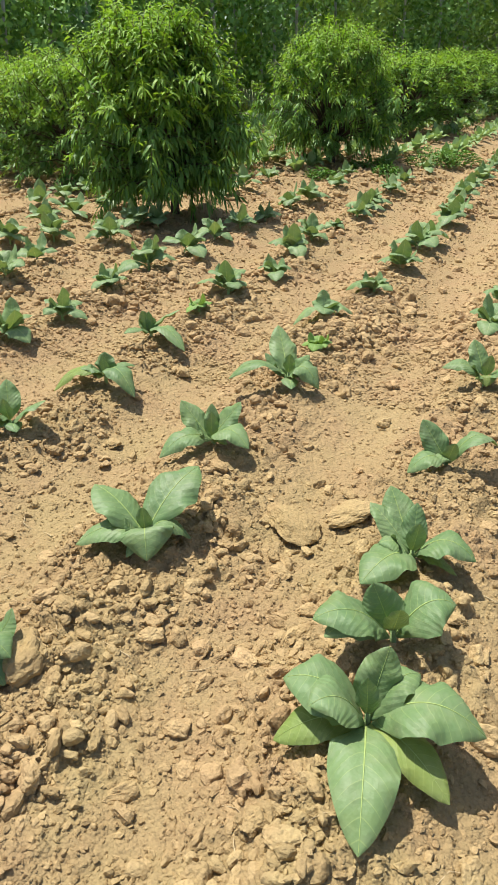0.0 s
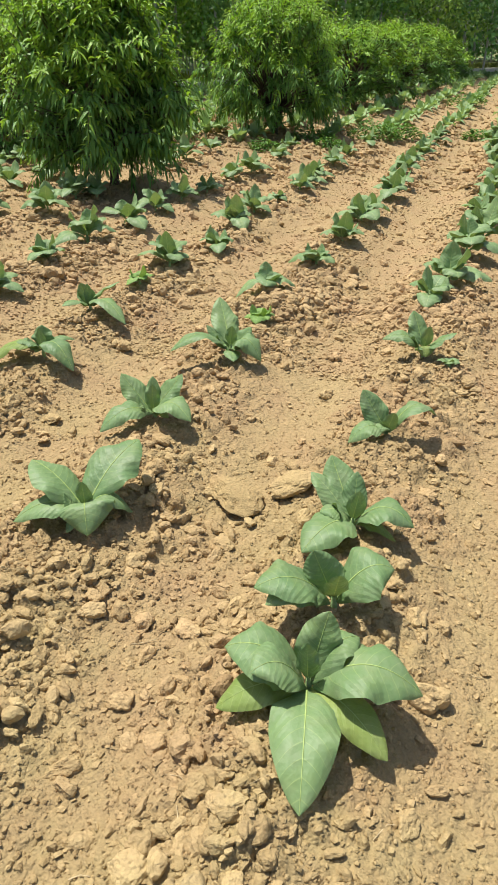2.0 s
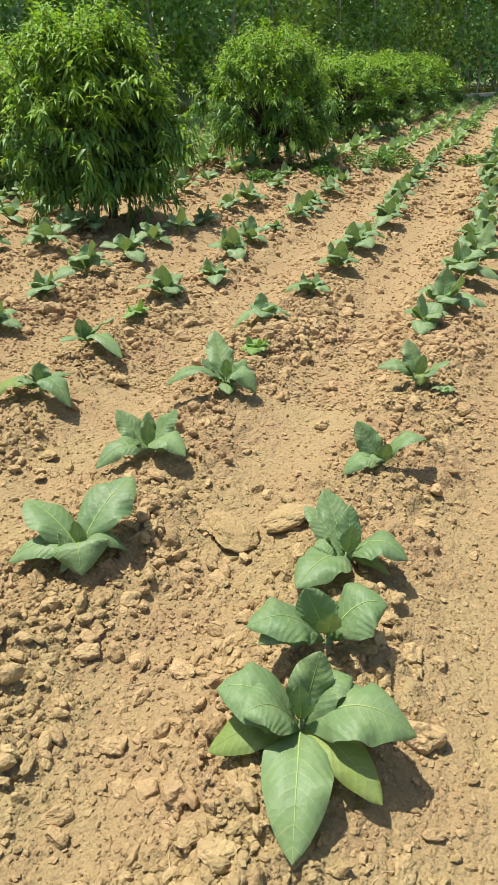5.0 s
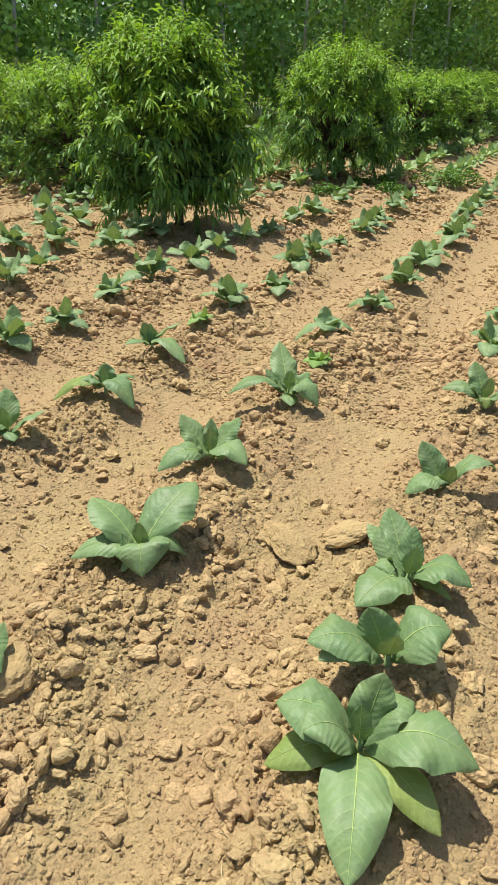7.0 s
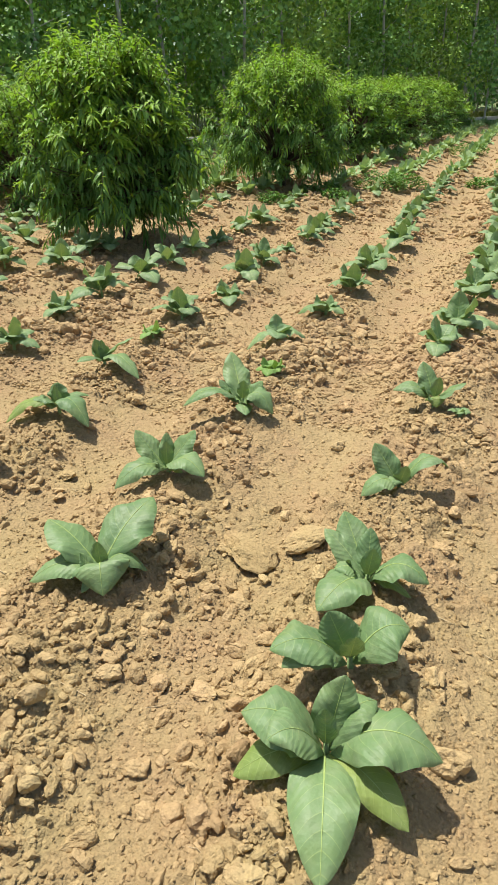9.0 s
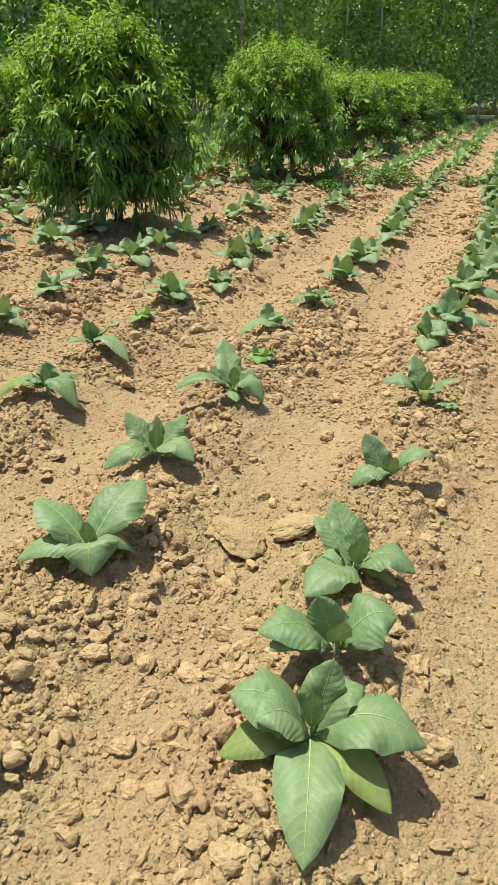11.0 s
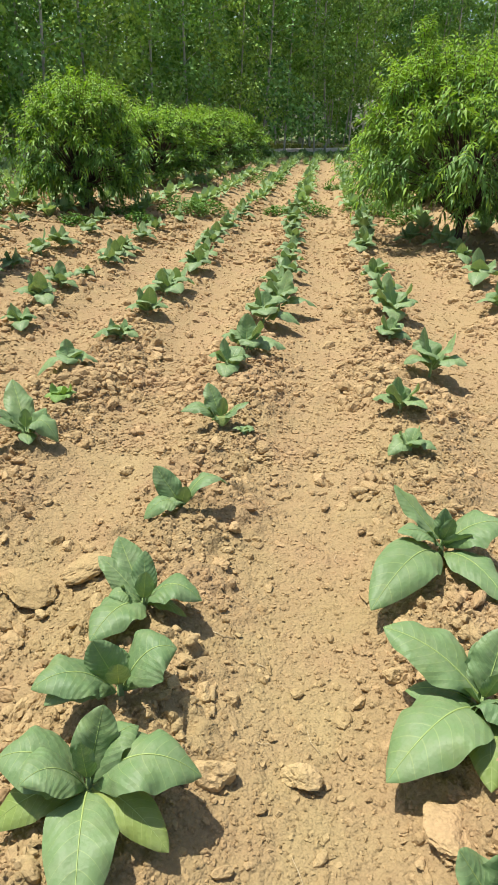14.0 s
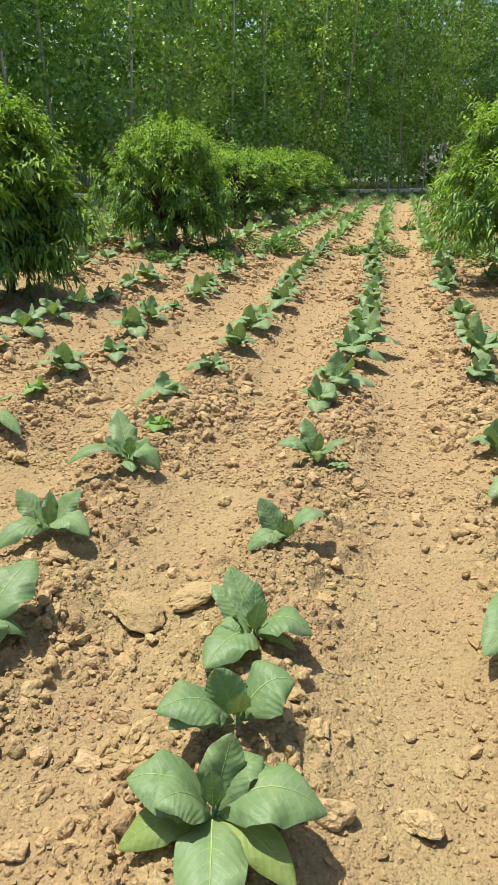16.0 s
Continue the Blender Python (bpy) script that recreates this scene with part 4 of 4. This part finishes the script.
def clod_shape(V, q, flat):
    """A lump broken along a few planes, with a crumbling skin."""
    total = np.full(len(V), 0.3)
    for _ in range(8):
        d = q.normal(0, 1, 3)
        d /= np.linalg.norm(d)
        total = total + (np.maximum(V @ d, 0.02) / q.uniform(0.42, 0.95)) ** 26
    r = total ** (-1 / 26)
    shift = Vector(q.uniform(0, 50, 3))
    skin = [0.2 * noise.noise(Vector(v * 1.7) + shift) - 0.17 * abs(noise.noise(Vector(v * 3.1) + shift)) - 0.09 * abs(noise.noise(Vector(v * 6.5) + shift)) + 0.05 for v in V]
    w = V * (r * 1.1 + np.array(skin))[:, None]
    return w * np.array([q.uniform(0.9, 1.3), q.uniform(0.6, 0.95), flat])


BALL1, BALL2, BALL3, BALL4 = ball(1), ball(2), ball(3), ball(4)
BALL0 = (np.array([(1, 0, 0), (-1, 0, 0), (0, 1, 0), (0, -1, 0), (0, 0, 1), (0, 0, -1.0)]), np.array([(0, 2, 4), (2, 1, 4), (1, 3, 4), (3, 0, 4), (2, 0, 5), (1, 2, 5), (3, 1, 5), (0, 3, 5)]))


def scatter(n, q, near, far, even=0.05):
    """Places for clods: many near, fewer far off, more on the ridges' flanks."""
    y = near + (far - near) * q.uniform(0, 1, n * 4) ** 1.5
    x = q.uniform(-1, 1, n * 4) * (1.0 + y * 0.78) - 0.14 * y - 0.1
    dens = -0.24 + 1.0 * ridge(x, y) + row_end(x, y) + 1.1 * vnoise(x * 1.7, y * 1.7, 21) + 0.5 * vnoise(x * 6, y * 6, 22)
    keep = (q.uniform(0, 1, n * 4) < np.maximum(dens, even)) & (field_edge(x, y) > 2)
    return x[keep][:n], y[keep][:n]


LOW_LEAVES = np.array([(p[0] + dx * f, p[1] + dy * f) for p, leaves in NEAR for dx, dy, dz, _, _ in leaves if dz < 0.12 for f in (0.25, 0.45, 0.65, 0.85, 1.05)])


def clear(x, y, gap=0.075):
    """Whether no low leaf of a large plant lies over the place."""
    return np.min(np.hypot(np.asarray(x)[..., None] - LOW_LEAVES[:, 0], np.asarray(y)[..., None] - LOW_LEAVES[:, 1]), axis=-1) > gap


def clod_field(name, count, lo, hi, ball_, near, far, seed, even=0.05, sink=0.0):
    q = np.random.default_rng(seed)
    x, y = scatter(count, q, near, far, even)
    if near < 1 and hi > 0.02:
        free = clear(x, y)
        x, y = x[free], y[free]
    n = len(x)
    size = lo * (hi / lo) ** (q.uniform(0, 1, n) ** 1.7)
    z = soil_height(x, y)
    shapes = [clod_shape(ball_[0], q, q.uniform(0.6, 0.9)) for _ in range(24)]
    pick = q.integers(0, 24, n)
    a = q.uniform(0, 6.283, n)
    ca, sa = np.cos(a), np.sin(a)
    S = np.array(shapes)[pick] * size[:, None, None]
    X = S[:, :, 0] * ca[:, None] - S[:, :, 1] * sa[:, None] + x[:, None]
    Y = S[:, :, 0] * sa[:, None] + S[:, :, 1] * ca[:, None] + y[:, None]
    Z = S[:, :, 2] + (z + size * (sink + q.uniform(-0.05, 0.4, n)))[:, None]
    V = np.stack([X, Y, Z], -1).reshape(-1, 3).astype(np.float32)
    k = len(ball_[0])
    F = (np.arange(n)[:, None, None] * k + ball_[1][None]).reshape(-1, 3).astype(np.int32)
    me = bpy.data.meshes.new(name)
    me.vertices.add(len(V))
    me.vertices.foreach_set("co", V.ravel())
    me.loops.add(F.size)
    me.loops.foreach_set("vertex_index", F.ravel())
    me.polygons.add(len(F))
    me.polygons.foreach_set("loop_start", np.arange(0, F.size, 3, dtype=np.int32))
    me.materials.append(CLOD)
    me.update(calc_edges=True)
    me.polygons.foreach_set("use_smooth", np.zeros(len(F), dtype=bool))
    return tagged(new(name, me), "crumbled dry soil clods strewn over the field", "soil clods", kind="stuff")


clod_field("soil_grains", 32000, 0.004, 0.0095, BALL0, 0.5, 4.6, 4, 0.45)
clod_field("soil_crumbs", 28000, 0.005, 0.015, BALL1, 0.5, 4.8, 1, 0.26, -0.12)
clod_field("soil_lumps", 6500, 0.010, 0.025, BALL2, 0.5, 5.2, 2, 0.06, -0.12)
clod_field("soil_pieces", 1500, 0.02, 0.036, BALL3, 0.5, 4.4, 8, 0.03, -0.12)
clod_field("far_lumps", 9000, 0.015, 0.055, BALL2, 4.0, 9.5, 3, 0.07, -0.28)
clod_field("farther_lumps", 7000, 0.02, 0.07, BALL1, 8.5, 16.0, 9, 0.08, -0.25)
clod_field("distant_lumps", 9000, 0.025, 0.085, BALL0, 11.0, 30.0, 6, 0.3, -0.1)
clod_field("far_crumbs", 44000, 0.007, 0.017, BALL1, 3.2, 11.0, 5, 0.5, -0.1)

q = np.random.default_rng(17)
CLODS = []
for k in range(10):
    me = mesh_of("soil_clod", clod_shape(BALL4[0], q, q.uniform(0.6, 0.85)).tolist(), BALL4[1].tolist(), CLOD_ONE, None, False)
    CLODS.append(me)


def clod(x, y, size, k, turn, squash=1.0, sink=0.35):
    ob = new("soil_clod", CLODS[k % 10])
    ob.matrix_basis = pose(x, y, zat(x, y, True) + size * sink * squash, q.uniform(-12, 12), q.uniform(-12, 12), turn) @ Matrix.Diagonal((size, size, size * squash, 1))
    return tagged(ob, "dry tan clod of earth lying on the soil", "soil clod", "soil clods")


# the larger lumps that stand out: place, half width, flatness
SLABS = [(-0.69, 2.06, 0.115, 0.4), (-0.49, 2.17, 0.088, 0.5), (0.67, 1.29, 0.09, 0.35), (-1.11, 1.11, 0.075, 1.0), (-0.625, 1.82, 0.05, 0.8), (-0.65, 1.14, 0.045, 0.9), (-0.69, 0.92, 0.05, 0.8), (-0.35, 0.95, 0.035, 0.8), (0.09, 1.05, 0.05, 0.7)]
LUMPS = [
    (0.09, 1.39, 0.072, 0.8), (0.32, 1.42, 0.065, 0.8), (0.29, 3.38, 0.054, 0.8), (0.35, 3.11, 0.061, 0.8), (0.58, 3.00, 0.060, 0.8), (-0.01, 2.28, 0.043, 0.8),
    (-0.33, 2.51, 0.066, 0.8), (-0.10, 2.60, 0.053, 0.8), (-0.15, 1.87, 0.038, 0.8), (-0.07, 1.62, 0.039, 0.8), (-0.04, 1.81, 0.026, 0.8), (0.38, 2.27, 0.022, 0.8),
    (0.52, 2.62, 0.029, 0.8), (-0.64, 2.36, 0.042, 0.8), (-0.56, 2.34, 0.037, 0.8), (-0.58, 1.42, 0.049, 0.8), (-0.48, 1.67, 0.041, 0.8), (-0.50, 1.55, 0.045, 0.8),
    (0.29, 1.73, 0.025, 0.8), (0.42, 1.52, 0.027, 0.8), (0.58, 1.78, 0.047, 0.8), (0.38, 6.62, 0.056, 0.8), (1.10, 4.18, 0.051, 0.8), (-0.66, 3.54, 0.038, 0.8),
    (-0.72, 3.83, 0.034, 0.8), (-1.11, 1.30, 0.040, 0.8), (-0.88, 1.38, 0.053, 0.8), (-0.67, 1.30, 0.037, 0.8), (-0.58, 1.04, 0.033, 0.8), (-0.59, 1.41, 0.034, 0.8),
    (-0.92, 0.82, 0.028, 0.8), (-0.90, 0.95, 0.029, 0.8), (-1.00, 2.02, 0.048, 0.8), (-1.17, 2.20, 0.052, 0.8), (-1.08, 2.24, 0.047, 0.8), (-0.97, 2.14, 0.040, 0.8),
    (-0.96, 1.92, 0.038, 0.8), (-2.14, 2.81, 0.094, 0.8), (-1.41, 1.55, 0.042, 0.8), (-1.18, 1.55, 0.055, 0.8), (-1.05, 1.56, 0.042, 0.8), (-0.49, 1.67, 0.036, 0.8),
    (-0.47, 1.58, 0.039, 0.8), (-0.65, 3.50, 0.044, 0.8), (-1.85, 2.80, 0.042, 0.8), (-1.86, 2.02, 0.041, 0.8), (-1.77, 2.22, 0.037, 0.8), (-1.11, 3.54, 0.045, 0.8),
    (-1.03, 3.66, 0.046, 0.8), (-0.93, 3.70, 0.040, 0.8), (-0.59, 3.01, 0.049, 0.8), (-0.26, 2.54, 0.059, 0.8), (-0.14, 2.66, 0.044, 0.8), (-0.37, 1.08, 0.027, 0.8),
    (-0.21, 1.08, 0.026, 0.8),
]
for k, (x, y, s, f) in enumerate(SLABS + LUMPS):
    if min(math.hypot(x - p[0], y - p[1] + 0.03) for p, _ in NEAR) < 0.1 or not clear(x, y, 0.06):
        continue
    clod(x, y, s * (0.95 if k < 4 else 0.78), k, 37 * k, f, 0.85 if k < 3 else 0.3)
x, y = scatter(260, np.random.default_rng(23), 0.75, 4.5)
for k in range(len(x)):
    if min(math.hypot(x[k] - p[0] - 0.02, y[k] - p[1] + 0.08) for p, _ in NEAR) < 0.2 or not clear(x[k], y[k], 0.09):
        continue
    clod(float(x[k]), float(y[k]), float(0.023 * (2.3 ** (q.uniform(0, 1) ** 1.5))), k, float(q.uniform(0, 360)), float(q.uniform(0.7, 1.0)))


# ---- dry roots and straws on the soil ----
def straws():
    r = random.Random(77)
    paths = []
    for k in range(150):
        y = r.uniform(0.6, 4.5)
        x = r.uniform(-1, 1) * (0.7 + 0.6 * y) - 0.15 * y
        a, ln = r.uniform(0, 6.283), r.uniform(0.03, 0.10)
        b = a + r.uniform(-0.9, 0.9)
        pts = [(x, y), (x + math.cos(a) * ln * 0.5, y + math.sin(a) * ln * 0.5)]
        pts.append((pts[1][0] + math.cos(b) * ln * 0.5, pts[1][1] + math.sin(b) * ln * 0.5))
        w = r.uniform(0.0009, 0.0019)
        paths.append([((px, py, zat(px, py, True) + 0.006), w * (1 if i < 2 else 0.5)) for i, (px, py) in enumerate(pts)])
    V, F = tube_arrays(paths, 4)
    tagged(new("dry_straw", mesh_of("dry_straw", V, F, STRAW)), "thin pale dry roots and straws lying on soil", "straw", kind="stuff")


straws()
